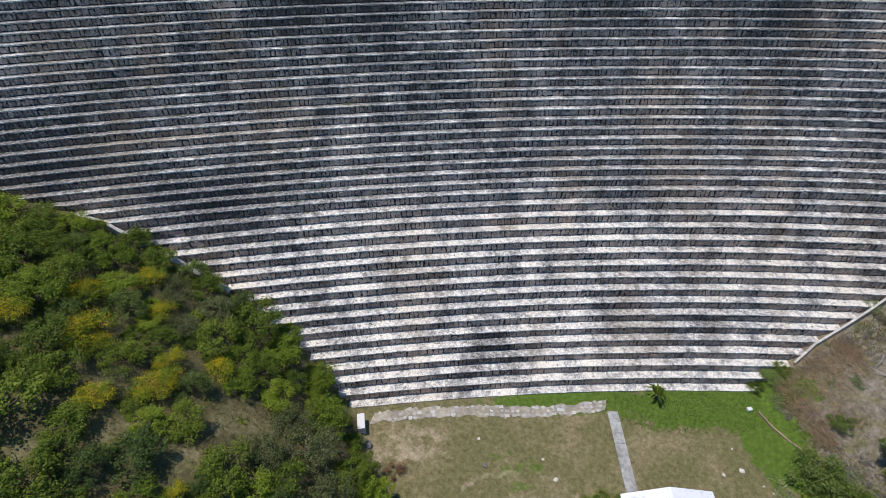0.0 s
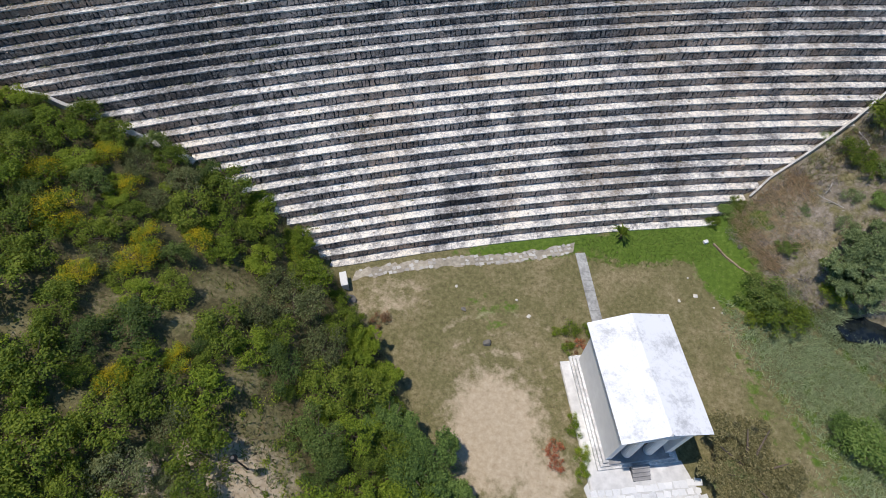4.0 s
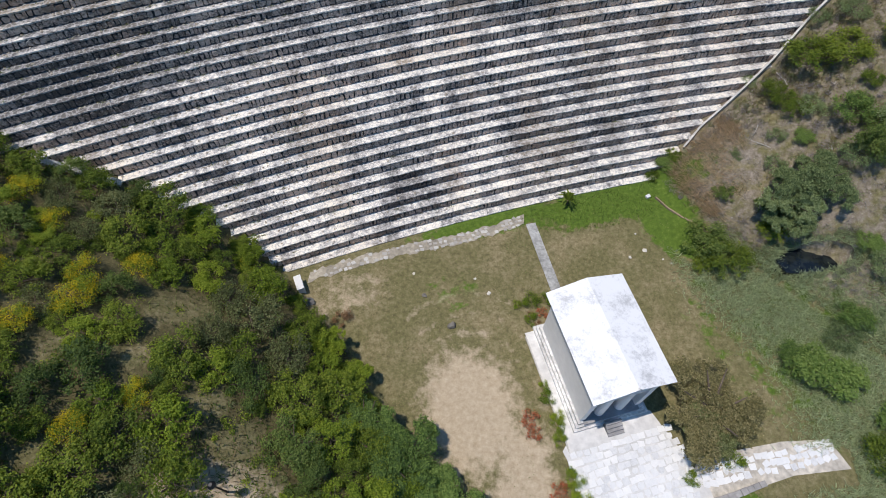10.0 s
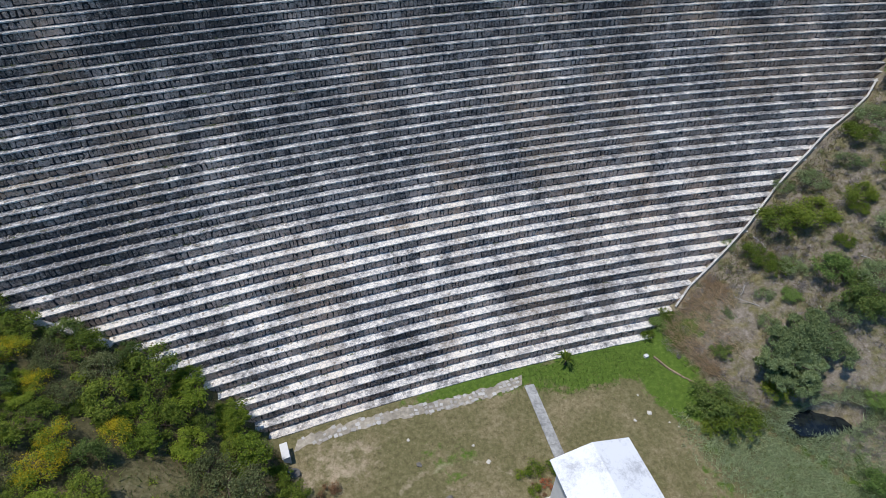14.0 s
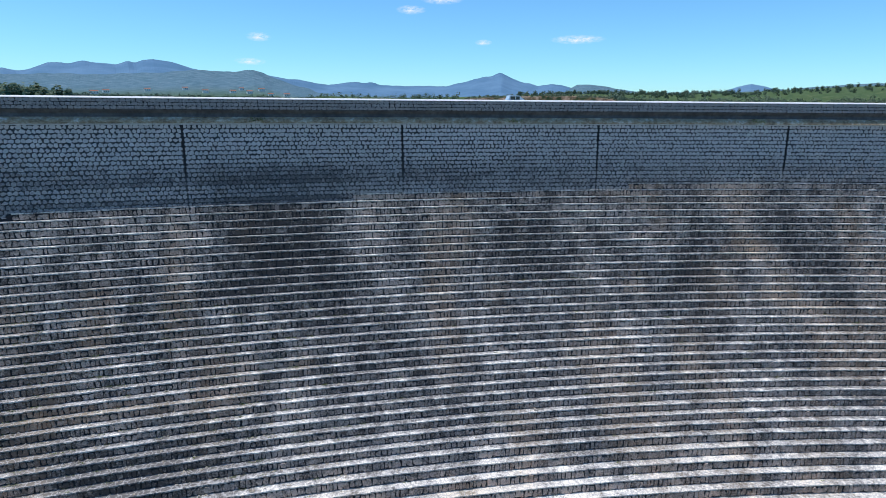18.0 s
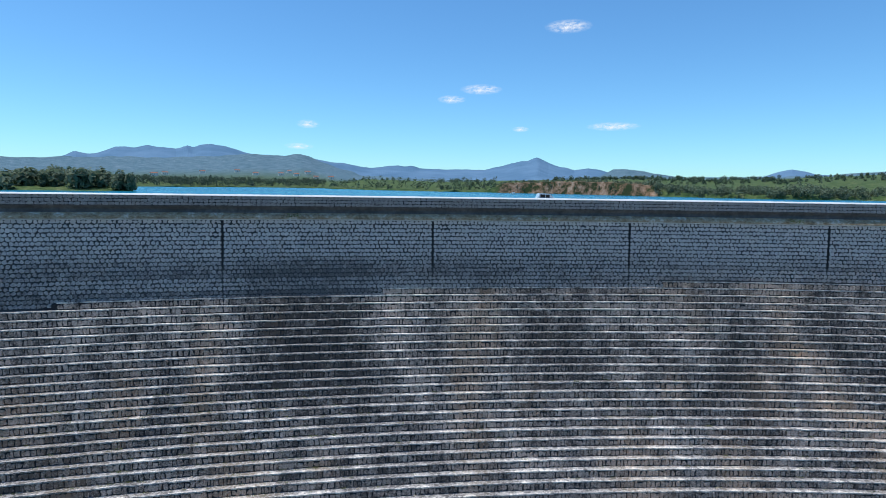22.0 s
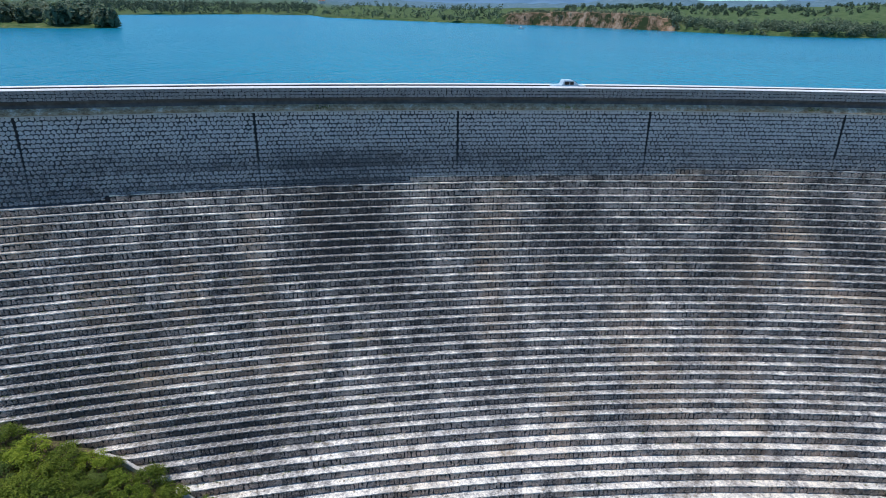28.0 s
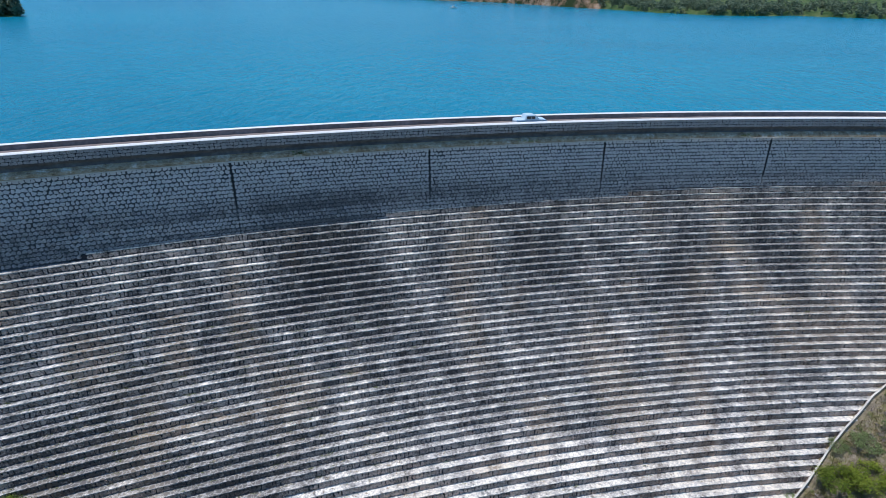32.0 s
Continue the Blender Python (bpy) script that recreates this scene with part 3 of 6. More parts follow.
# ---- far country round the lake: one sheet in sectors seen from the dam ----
M_FAR, nt, b = nodes_of("hazed_far_country", 0.95, 0, 0.1)
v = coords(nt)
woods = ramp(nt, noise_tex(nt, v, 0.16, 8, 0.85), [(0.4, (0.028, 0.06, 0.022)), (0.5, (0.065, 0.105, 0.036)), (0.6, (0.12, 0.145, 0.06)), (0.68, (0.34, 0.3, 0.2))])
# haze put into the colour: hills and mountains bluer and paler with distance
haze_far = attr(nt, "far")
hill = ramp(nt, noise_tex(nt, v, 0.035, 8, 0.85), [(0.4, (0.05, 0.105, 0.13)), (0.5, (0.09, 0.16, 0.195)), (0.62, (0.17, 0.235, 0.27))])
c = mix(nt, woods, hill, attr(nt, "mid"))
c = mix(nt, c, ramp(nt, noise_tex(nt, v, 0.003, 6, 0.65), [(0.4, (0.085, 0.17, 0.26)), (0.65, (0.125, 0.22, 0.32))]), haze_far)
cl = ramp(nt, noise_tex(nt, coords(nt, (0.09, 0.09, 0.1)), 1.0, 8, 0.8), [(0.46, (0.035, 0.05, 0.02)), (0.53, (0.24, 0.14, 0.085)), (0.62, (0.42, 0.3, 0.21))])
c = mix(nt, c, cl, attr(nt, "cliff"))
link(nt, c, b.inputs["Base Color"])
az = np.arange(-76, 58.01, 0.2)


def by_az(pairs):
    p = np.array(pairs)
    return np.interp(az, p[:, 0], p[:, 1])


shore = 0.93 * by_az([(-76, 1000), (-48, 900), (-46.5, 880), (-41.5, 960), (-35, 1120), (-30.2, 1130), (-28.8, 880), (-23, 745), (-17.5, 665), (-11, 630), (-5.5, 600), (0, 538), (5, 505), (9.5, 472), (14, 465), (17.5, 480), (20, 505), (40, 520), (58, 520)])
near_el = by_az([(-76, 0.3), (-50, 0.35), (-36, 0.4), (-30, 0.4), (-27.5, 0.42), (-25.6, 0.78), (-20, 0.7), (-17, 0.66), (-7.4, 0.9), (-1.2, 1.08), (3.6, 1.22), (8.6, 1.15), (15.3, 1.28), (21.8, 1.65), (58, 2.4)])
cliff_h = by_az([(-76, 1.0), (-13, 1.5), (-11.4, 8.0), (-9, 11.0), (-5, 12.0), (1, 10.5), (3.6, 8.0), (4.8, 3.5), (8, 2.5), (58, 2)])
mid_el = by_az([(-76, 1.9), (-55.9, 1.97), (-54.1, 2.05), (-52.1, 2.18), (-48, 2.31), (-43.5, 2.43), (-39.6, 2.68), (-37.1, 2.98), (-34.4, 2.9), (-32.8, 3.01), (-31.8, 3.15), (-30.9, 2.89), (-30, 2.46), (-28.4, 1.87), (-25.5, 1.12), (-17.1, 0.79), (-4, 0.95), (-1.2, 1.43), (-0.2, 2.0), (0.9, 2.11), (2, 2.0), (3.5, 1.68), (6.1, 1.31), (12.3, 1.34), (16.9, 1.49), (19.3, 1.68), (21.8, 1.9), (58, 2.7)])
far_el = by_az([(-76, 1.2), (-55.9, 1.6), (-52.3, 2.08), (-51.7, 2.3), (-51.1, 2.73), (-50.1, 2.47), (-49.5, 2.59), (-48, 3.15), (-46.7, 3.17), (-45.5, 3.42), (-44.2, 3.39), (-43.2, 3.27), (-42.2, 3.53), (-41.7, 3.39), (-41, 3.69), (-40.2, 3.8), (-39.1, 3.66), (-38.1, 3.43), (-37.1, 3.04), (-31.2, 2.77), (-29.8, 2.58), (-27.8, 2.29), (-24.9, 1.94), (-22, 2.23), (-19.7, 1.97), (-17.1, 1.9), (-13.2, 1.89), (-11.5, 2.26), (-10.3, 2.62), (-8.6, 2.92), (-7.7, 3.21), (-7.4, 3.1), (-6.6, 2.7), (-5.4, 2.31), (-4, 1.97), (-2.6, 2.1), (-1.3, 1.93), (0.9, 1.55), (6, 1.1), (12.3, 1.29), (14, 1.79), (15, 1.99), (16.1, 1.84), (16.9, 1.59), (21.8, 1.12), (58, 0.9)])
R_NEAR = shore + by_az([(-76, 350), (-33, 350), (-28, 260), (-13, 250), (2, 400), (58, 600)])
rings_r, rings_z, kinds = [], [], []
EYE_Z = 49.2


def z_at(r, el):
    return EYE_Z + r * np.tan(np.radians(el))


def rough(seed, amp):
    g = np.random.default_rng(seed)
    x = g.normal(size=len(az) + 40)
    k = np.hanning(9)
    return amp * np.convolve(x, k / k.sum(), "same")[20:-20]


for i in range(9):
    q = i / 8
    r = shore * (1 - q) + R_NEAR * q
    top = z_at(R_NEAR, near_el)
    z = np.where(i == 0, Z_WATER - 0.6, Z_WATER + cliff_h + (top - Z_WATER - cliff_h) * q ** 0.75 + rough(i, 0.7))
    if i == 1:
        r = shore + 4.0
        z = Z_WATER + cliff_h + rough(91, 0.9)
    rings_r.append(r + rough(50 + i, 3.0 if i else 2.0)); rings_z.append(z); kinds.append((0, 0, 1.0 if i < 2 else 0.0))
for i in range(1, 9):
    q = i / 8
    r = R_NEAR * (1 - q) + 3000 * q
    dip = z_at(R_NEAR, near_el) * (1 - q) + z_at(3000, mid_el) * q
    sag = -18 * math.sin(math.pi * q)
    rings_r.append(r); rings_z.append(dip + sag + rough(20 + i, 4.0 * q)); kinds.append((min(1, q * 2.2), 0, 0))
for i in range(1, 7):
    q = i / 6
    rings_r.append(np.full(len(az), 3000 + 1600 * q))
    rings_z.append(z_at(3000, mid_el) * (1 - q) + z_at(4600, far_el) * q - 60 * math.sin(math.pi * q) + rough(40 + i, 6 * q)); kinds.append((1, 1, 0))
RR, ZZ = np.array(rings_r), np.array(rings_z)
nr, na = RR.shape
a = np.radians(az)[None]
V = np.stack([RR * np.sin(a) + 4, -33 + RR * np.cos(a), ZZ], -1).reshape(-1, 3)
F = [(i * na + j, i * na + j + 1, (i + 1) * na + j + 1, (i + 1) * na + j) for i in range(nr - 1) for j in range(na - 1)]
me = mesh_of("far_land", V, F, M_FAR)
is_cliff = by_az([(-76, 0), (-12, 0), (-11.2, 1), (3.6, 1), (4.8, 0.0), (58, 0)])
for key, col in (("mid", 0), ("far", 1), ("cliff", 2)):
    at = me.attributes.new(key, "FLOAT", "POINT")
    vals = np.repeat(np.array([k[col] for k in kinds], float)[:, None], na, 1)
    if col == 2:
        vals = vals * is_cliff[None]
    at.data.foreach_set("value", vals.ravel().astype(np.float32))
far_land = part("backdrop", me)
tagged(far_land, "wooded shores, low cliffs and mountains coloured with blue haze round the lake", "hills", kind="structure")

# wooded headland, a tongue of low land in front of the far shore
h_az = np.linspace(-76, -46.9, 60)
h_r0 = 0.95 * np.interp(h_az, [-76, -57, -51, -46.9], [400, 382, 370, 376])
h_w = np.interp(h_az, [-76, -52, -48.5, -46.9], [170, 110, 50, 5])
h_z = [-0.8, 2.0, 3.6, 4.4, 3.0, -0.8]
V = np.concatenate([np.stack([(h_r0 + h_w * i / 5) * np.sin(np.radians(h_az)) + 4, -33 + (h_r0 + h_w * i / 5) * np.cos(np.radians(h_az)), Z_WATER + h_z[i] * np.clip(h_w / 60, 0.3, 1)], -1) for i in range(6)])
F = [(i * 60 + j, i * 60 + j + 1, (i + 1) * 60 + j + 1, (i + 1) * 60 + j) for i in range(5) for j in range(59)]
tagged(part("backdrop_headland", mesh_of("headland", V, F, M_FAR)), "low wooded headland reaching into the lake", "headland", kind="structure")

# ---- the valley's ground ----
def steps_of(lo, hi, a0, a1, fine, coarse):
    return np.concatenate([np.arange(lo, a0, coarse), np.arange(a0, a1, fine), np.arange(a1, hi + 1, coarse)])


gx = steps_of(-420, 420, -75, 75, 0.7, 15)
gy = steps_of(-500, 320, -62, 46, 0.7, 15)
X, Y = np.meshgrid(gx, gy, indexing="ij")
Zg = land(X, Y)
A_, D_ = across(X, Y), down(X, Y)
wob = np.zeros_like(Zg)
for fr, am, ph in ((0.9, 0.05, 0.3), (0.37, 0.12, 1.7), (0.13, 0.35, 2.9)):
    wob += am * np.sin(fr * X + ph + 1.3 * np.sin(fr * 0.7 * Y)) * np.cos(fr * 1.1 * Y + ph * 2)
Zg = Zg + wob * np.clip(Zg / 2.0, 0.06, 1.0)
under = D_ < 6
# pit for the dark sheet that stands in for tree shade
shade_pit = np.exp(-(((X - 37.8) / (3.6 + 0.5 * np.sin(2.1 * Y))) ** 4 + ((Y + 2.5 - 0.12 * (X - 37.6)) / (1.5 + 0.35 * np.sin(1.9 * X) + 0.2 * np.sin(4.3 * X))) ** 4))
Zg = Zg - 2.2 * shade_pit
Zg = np.where(under, np.minimum(Zg, 30.0), Zg)
Zg = np.where(D_ < 0, -6.0, Zg)
V = np.stack([X, Y, Zg], -1).reshape(-1, 3)
ny = len(gy)
F = [(i * ny + j, (i + 1) * ny + j, (i + 1) * ny + j + 1, i * ny + j + 1) for i in range(len(gx) - 1) for j in range(ny - 1)]
M_GROUND, nt, b = nodes_of("valley_ground", 0.95, 0, 0.2)
v = coords(nt)
fine = noise_tex(nt, v, 2.2, 8, 0.78)
broad = noise_tex(nt, v, 0.22, 5, 0.6)
dry = ramp(nt, fine, [(0.32, (0.095, 0.078, 0.04)), (0.5, (0.23, 0.19, 0.1)), (0.68, (0.36, 0.3, 0.19))])
green = ramp(nt, fine, [(0.3, (0.04, 0.075, 0.012)), (0.55, (0.1, 0.16, 0.022)), (0.72, (0.18, 0.23, 0.06))])
olive = ramp(nt, fine, [(0.3, (0.075, 0.068, 0.03)), (0.52, (0.165, 0.148, 0.066)), (0.7, (0.26, 0.228, 0.125))])
brush = ramp(nt, fine, [(0.3, (0.1, 0.085, 0.06)), (0.5, (0.22, 0.185, 0.14)), (0.7, (0.37, 0.315, 0.265))])
soil = ramp(nt, fine, [(0.3, (0.34, 0.26, 0.165)), (0.7, (0.54, 0.445, 0.32))])
c = mix(nt, olive, dry, ramp(nt, broad, [(0.46, 0.0), (0.64, 1.0)]))
edge = calc(nt, "MULTIPLY", calc(nt, "SUBTRACT", noise_tex(nt, v, 0.8, 6, 0.7), 0.5), 1.6)
litter = ramp(nt, fine, [(0.3, (0.045, 0.042, 0.018)), (0.52, (0.115, 0.1, 0.046)), (0.72, (0.23, 0.19, 0.1))])
c = mix(nt, c, litter, ramp(nt, calc(nt, "ADD", attr(nt, "litter"), edge), [(0.35, 0.0), (0.6, 1.0)]))
c = mix(nt, c, brush, ramp(nt, calc(nt, "ADD", attr(nt, "brush"), edge), [(0.3, 0.0), (0.6, 1.0)]))
c = mix(nt, c, green, ramp(nt, calc(nt, "ADD", attr(nt, "lawn"), edge), [(0.4, 0.0), (0.6, 1.0)]))
c = mix(nt, c, soil, ramp(nt, calc(nt, "ADD", attr(nt, "soil"), edge), [(0.35, 0.0), (0.72, 1.0)]))
link(nt, c, b.inputs["Base Color"])
bump(nt, b, fine, 0.8, 0.12)
me = mesh_of("ground", V, F, M_GROUND)


def blob(x, y, cx, cy, rx, ry, turn=0.0):
    ct, st_ = math.cos(turn), math.sin(turn)
    u, w_ = (x - cx) * ct + (y - cy) * st_, -(x - cx) * st_ + (y - cy) * ct
    return np.clip(1.5 - np.sqrt((u / rx) ** 2 + (w_ / ry) ** 2), 0, 1)


lawn = np.maximum.reduce([blob(X, Y, 19, 4.6, 10, 3.0, 0.4), blob(X, Y, 24.5, 2.0, 3, 5.5, 0.5), blob(X, Y, 5, -0.2, 8, 1.5, 0.38), 0.9 * blob(X, Y, 27, -28, 5, 3), 0.42 * blob(X, Y, 27, -9, 2.5, 7, 0.1), 0.5 * blob(X, Y, 36, -12, 9, 10), 0.75 * blob(X, Y, 25, 8.5, 2.0, 3.5, 0.3), 0.45 * blob(X, Y, 2, -9, 3.5, 2.5)])
soil = np.maximum.reduce([blob(X, Y, 4.6, -20.5, 4.3, 5.6, 0.2), 0.8 * blob(X, Y, 9.5, -26, 3, 6), 0.5 * blob(X, Y, -8.5, -10.5, 4.5, 3.0, 0.5), blob(X, Y, -13, -32, 4.5, 4), 0.6 * blob(X, Y, 34, -29, 5, 3)])
BARE = [(-11.0, -30.3, 3.4), (-21.0, -16.7, 2.0), (-18.8, -16.4, 1.7), (-12.6, -26.4, 2.0), (-15.4, -23.6, 1.7), (-26.5, -22.0, 1.5), (-21.4, -21.3, 1.3), (-30.5, -25.5, 1.5), (-24.0, -29.0, 1.2)]
bare = np.maximum.reduce([blob(X, Y, *seat(x_, y_)[:2], 0.8 * r_, 0.8 * r_) for x_, y_, r_ in BARE])
turn_ = np.arctan2(Y + 20.5, X - 4.6)
for r_t, wide in ((6.4, 0.45), (7.9, 0.45), (9.8, 0.5)):      # wheel tracks curving round the sandy patch
    soil = np.maximum(soil, 0.46 * np.exp(-((np.hypot(X - 4.6, (Y + 20.5) * 0.85) - r_t) / wide) ** 2) * ((turn_ > -1.0) & (turn_ < 2.3)))
litter = np.where(A_ < 0, np.clip(Zg / 1.2, 0, 1) * (1 - bare), 0.0)
brush_w = np.where(A_ > 0, np.clip(Zg / 1.0 - 0.3, 0, 0.5), 0.0)
for key, val in (("lawn", lawn), ("soil", soil), ("litter", litter), ("brush", brush_w)):
    at = me.attributes.new(key, "FLOAT", "POINT")
    at.data.foreach_set("value", val.ravel().astype(np.float32))
me.polygons.foreach_set("use_smooth", np.ones(len(me.polygons), bool))
tagged(part("ground", me), "valley floor of dry grass, lawn and bare earth below the dam", "ground", kind="structure")


# ---- kerbs where the hillsides meet the steps ----
def kerb(name, pts, w, h, label):
    """A concrete strip along a polyline of points, its segments butted end to end."""
    holder = tagged(new(name), label, "kerb", kind="structure")
    for i, (p, q) in enumerate(zip(pts[:-1], pts[1:])):
        p, q = Vector(p), Vector(q)
        t = (q - p).normalized()
        side = Vector((t.y, -t.x, 0)).normalized() * w / 2
        up = side.cross(t).normalized() * h
        if up.z < 0:
            up = -up
        g = t * 0.01
        vs = [p + g - side - up, p + g + side - up, q - g + side - up, q - g - side - up, p + g - side, p + g + side, q - g + side, q - g - side]
        part("kerb_stone", mesh_of("kerb_stone", vs, [(0, 1, 2, 3), (7, 6, 5, 4), (0, 4, 5, 1), (1, 5, 6, 2), (2, 6, 7, 3), (3, 7, 4, 0)], M_CONC), None, holder)
    return holder


def edge_points(zs, svals, off_s, up):
    out = []
    for z, s in zip(zs, svals):
        d = float(np.interp(z, Z_LEVEL[::-1], DROP[::-1]))
        out.append(tuple(ring(s + off_s, d + 0.2, z + up)))
    return out


zs = np.arange(2.4, 20.6, 1.5)
kerb("kerb_right", edge_points(zs, np.interp(zs, [0.7, 2.38, 3.52, 5.45, 7.73, 9.55, 12.06, 14.2, 15.91, 17.4, 19.09, 22.03], [31.2, 35.6, 37.1, 41.4, 46, 48.8, 52.5, 56.5, 59.3, 62.8, 66, 68.6]), 0.1, 0.22), 0.22, 0.8, "pale concrete kerb between the steps and the scrub slope")
zs = np.arange(9.6, 13.0, 1.05)
kerb("kerb_left", edge_points(zs, np.interp(zs, [5.12, 10.07, 13.05, 15.73], [-20.3, -27.5, -33.5, -38.7]), -0.1, 0.35), 0.6, 0.8, "pale concrete kerb beside the steps under bushes")
zs = np.arange(14.5, 16.6, 0.6)
kerb("kerb_upper_left", edge_points(zs, np.interp(zs, [13.05, 15.73, 17.86], [-33.5, -38.7, -46.9]), -0.1, 0.35), 0.36, 0.8, "pale concrete kerb on the bushy abutment")

# ---- treasury building in the shape of a small Doric temple ----
T_AT, T_TURN = (15.08, -15.55), 21.1
TEMPLE = pose(T_AT[0], T_AT[1], 0.0, 0, 0, T_TURN)


def at_temple(x, y, z=0.0):
    return TEMPLE @ Vector((x, y, z))


temple = tagged(new("temple"), "small white marble Doric temple with a low gabled roof", "temple")
temple.matrix_world = TEMPLE
for i in range(3):
    o = 0.66 - 0.22 * i
    bm = bmesh.new()
    box(bm, (-2.85 - o, -4.5 - o, -0.25 if i == 0 else 0.3 * i + 0.004), (2.85 + o, 4.5 + o, 0.3 * (i + 1)), 0.02)
    part("base_step", bm, M_STEP, temple)
H0, H1 = 0.9, 6.45
for name, lo, hi in (("side_wall", (-2.85, -4.5, H0), (-2.35, 4.5, H1)), ("side_wall", (2.35, -4.5, H0), (2.85, 4.5, H1)),
                     ("back_wall", (-2.35, 3.95, H0), (2.35, 4.5, H1)), ("door_wall", (-2.35, -2.3, H0), (-0.9, -1.8, H1)),
                     ("door_wall", (0.9, -2.3, H0), (2.35, -1.8, H1)), ("lintel", (-0.9, -2.3, 4.6), (0.9, -1.8, H1))):
    bm = bmesh.new()
    box(bm, lo, hi, 0.015)
    part(name, bm, M_MARBLE, temple)
for sx in (-1, 1):      # antae caps
    bm = bmesh.new()
    box(bm, (sx * 2.6 - 0.36, -4.58, H1 - 0.3), (sx * 2.6 + 0.36, -4.0, H1 - 0.004), 0.03)
    part("anta_capital", bm, M_MARBLE, temple)
for sx in (-0.95, 0.95):
    bm = bmesh.new()
    rings_ = 20
    lev = [(H0, 0.44), (H0 + 1.5, 0.43), (H0 + 3.4, 0.39), (H1 - 0.42, 0.345)]
    loops = []
    for z, r in lev:
        loops.append([bm.verts.new((sx + r * (1 - 0.05 * (k % 2)) * math.cos(2 * math.pi * k / 40), -4.12 + r * (1 - 0.05 * (k % 2)) * math.sin(2 * math.pi * k / 40), z)) for k in range(40)])
    for l0, l1 in zip(loops[:-1], loops[1:]):
        for k in range(40):
            bm.faces.new((l0[k], l0[(k + 1) % 40], l1[(k + 1) % 40], l1[k]))
    col = part("column", bm, M_MARBLE, temple, "fluted marble column")
    bm = bmesh.new()
    bmesh.ops.create_cone(bm, cap_ends=True, segments=24, radius1=0.35, radius2=0.52, depth=0.2, matrix=Matrix.Translation((sx, -4.12, H1 - 0.32)))
    box(bm, (sx - 0.54, -4.66, H1 - 0.22), (sx + 0.54, -3.58, H1 - 0.004))
    part("capital", bm, M_MARBLE, col)
bm = bmesh.new()
for lo, hi in (((-2.92, -4.56, H1), (2.92, -3.9, H1 + 0.5)), ((-2.92, 3.9, H1), (2.92, 4.56, H1 + 0.5)), ((-2.92, -3.9, H1), (-2.45, 3.9, H1 + 0.5)), ((2.45, -3.9, H1), (2.92, 3.9, H1 + 0.5))):
    box(bm, lo, hi)
part("architrave", bm, M_MARBLE, temple)
bm = bmesh.new()
box(bm, (-2.9, -4.54, H1 + 0.504), (2.9, 4.54, H1 + 1.05))
part("frieze", bm, M_MARBLE, temple)
M_TRI = plain("greyish_triglyph_marble", (0.5, 0.5, 0.52), 0.7, 0.1)
for sy in (-1, 1):
    for k in range(7):
        bm = bmesh.new()
        x = -2.67 + k * 0.89
        for j in (-1, 0, 1):
            box(bm, (x + j * 0.15 - 0.06, min(sy * 4.54, sy * 4.61), H1 + 0.51), (x + j * 0.15 + 0.06, max(sy * 4.54, sy * 4.61), H1 + 1.03))
        part("triglyph", bm, M_TRI, temple)
for sx in (-1, 1):
    for k in range(10):
        bm = bmesh.new()
        y = -4.2 + k * 0.933
        for j in (-1, 0, 1):
            box(bm, (min(sx * 2.9, sx * 2.97), y + j * 0.15 - 0.06, H1 + 0.51), (max(sx * 2.9, sx * 2.97), y + j * 0.15 + 0.06, H1 + 1.03))
        part("triglyph", bm, M_TRI, temple)
bm = bmesh.new()
box(bm, (-3.42, -4.82, H1 + 1.054), (3.42, 4.82, H1 + 1.22), 0.02)
part("cornice", bm, M_MARBLE, temple)
ZE, ZR = H1 + 1.224, H1 + 2.2
for sx in (-1, 1):      # roof slopes
    vs = [(0, -4.95, ZR), (sx * 3.5, -4.95, ZE), (sx * 3.5, 4.95, ZE), (0, 4.95, ZR)]
    vs += [(x, y, z + 0.12) for x, y, z in vs]
    f = [(0, 1, 2, 3), (7, 6, 5, 4), (0, 4, 5, 1), (1, 5, 6, 2), (2, 6, 7, 3), (3, 7, 4, 0)]
    me = mesh_of("roof_slope", vs, f, M_ROOF)
    part("roof_slope", me, None, temple, "weathered white roof slope")
for sy in (-1, 1):
    y0, y1 = sy * 4.45, sy * 4.6
    vs = [(x, y, z) for y in (y0, y1) for x, z in ((-3.2, ZE), (3.2, ZE), (0, ZR - 0.05))]
    part("pediment", mesh_of("pediment", vs, [(0, 1, 2), (5, 4, 3), (0, 3, 4, 1), (1, 4, 5, 2), (2, 5, 3, 0)], M_MARBLE), None, temple)
bm = bmesh.new()
bmesh.ops.create_cone(bm, cap_ends=True, segments=10, radius1=0.12, radius2=0.05, depth=0.4, matrix=Matrix.Translation((0, -4.9, ZR + 0.25)))
part("roof_ornament", bm, M_MARBLE, temple)
bm = bmesh.new()
box(bm, (-0.88, -2.12, H0 + 0.004), (0.88, -2.0, 4.59))
for z in (1.2, 3.0):
    for x0, x1 in ((-0.8, -0.06), (0.06, 0.8)):
        box(bm, (x0, -2.16, z), (x1, -2.124, z + 1.5))
part("door", bm, plain("dark_wooden_door", (0.06, 0.045, 0.035), 0.6), temple, "dark panelled double door")
# grey stone, its colour darkened to carry the porch's shade
M_GREY = plain("shade_grey_porch_stone", (0.3, 0.29, 0.285), 0.8, 0.3, 2.0)
bm = bmesh.new()
box(bm, (-2.6, -4.9, H0 - 0.05), (2.6, -2.35, H0 + 0.012))
part("porch_floor", bm, M_GREY, temple, "grey stone porch floor darkened for its shade")
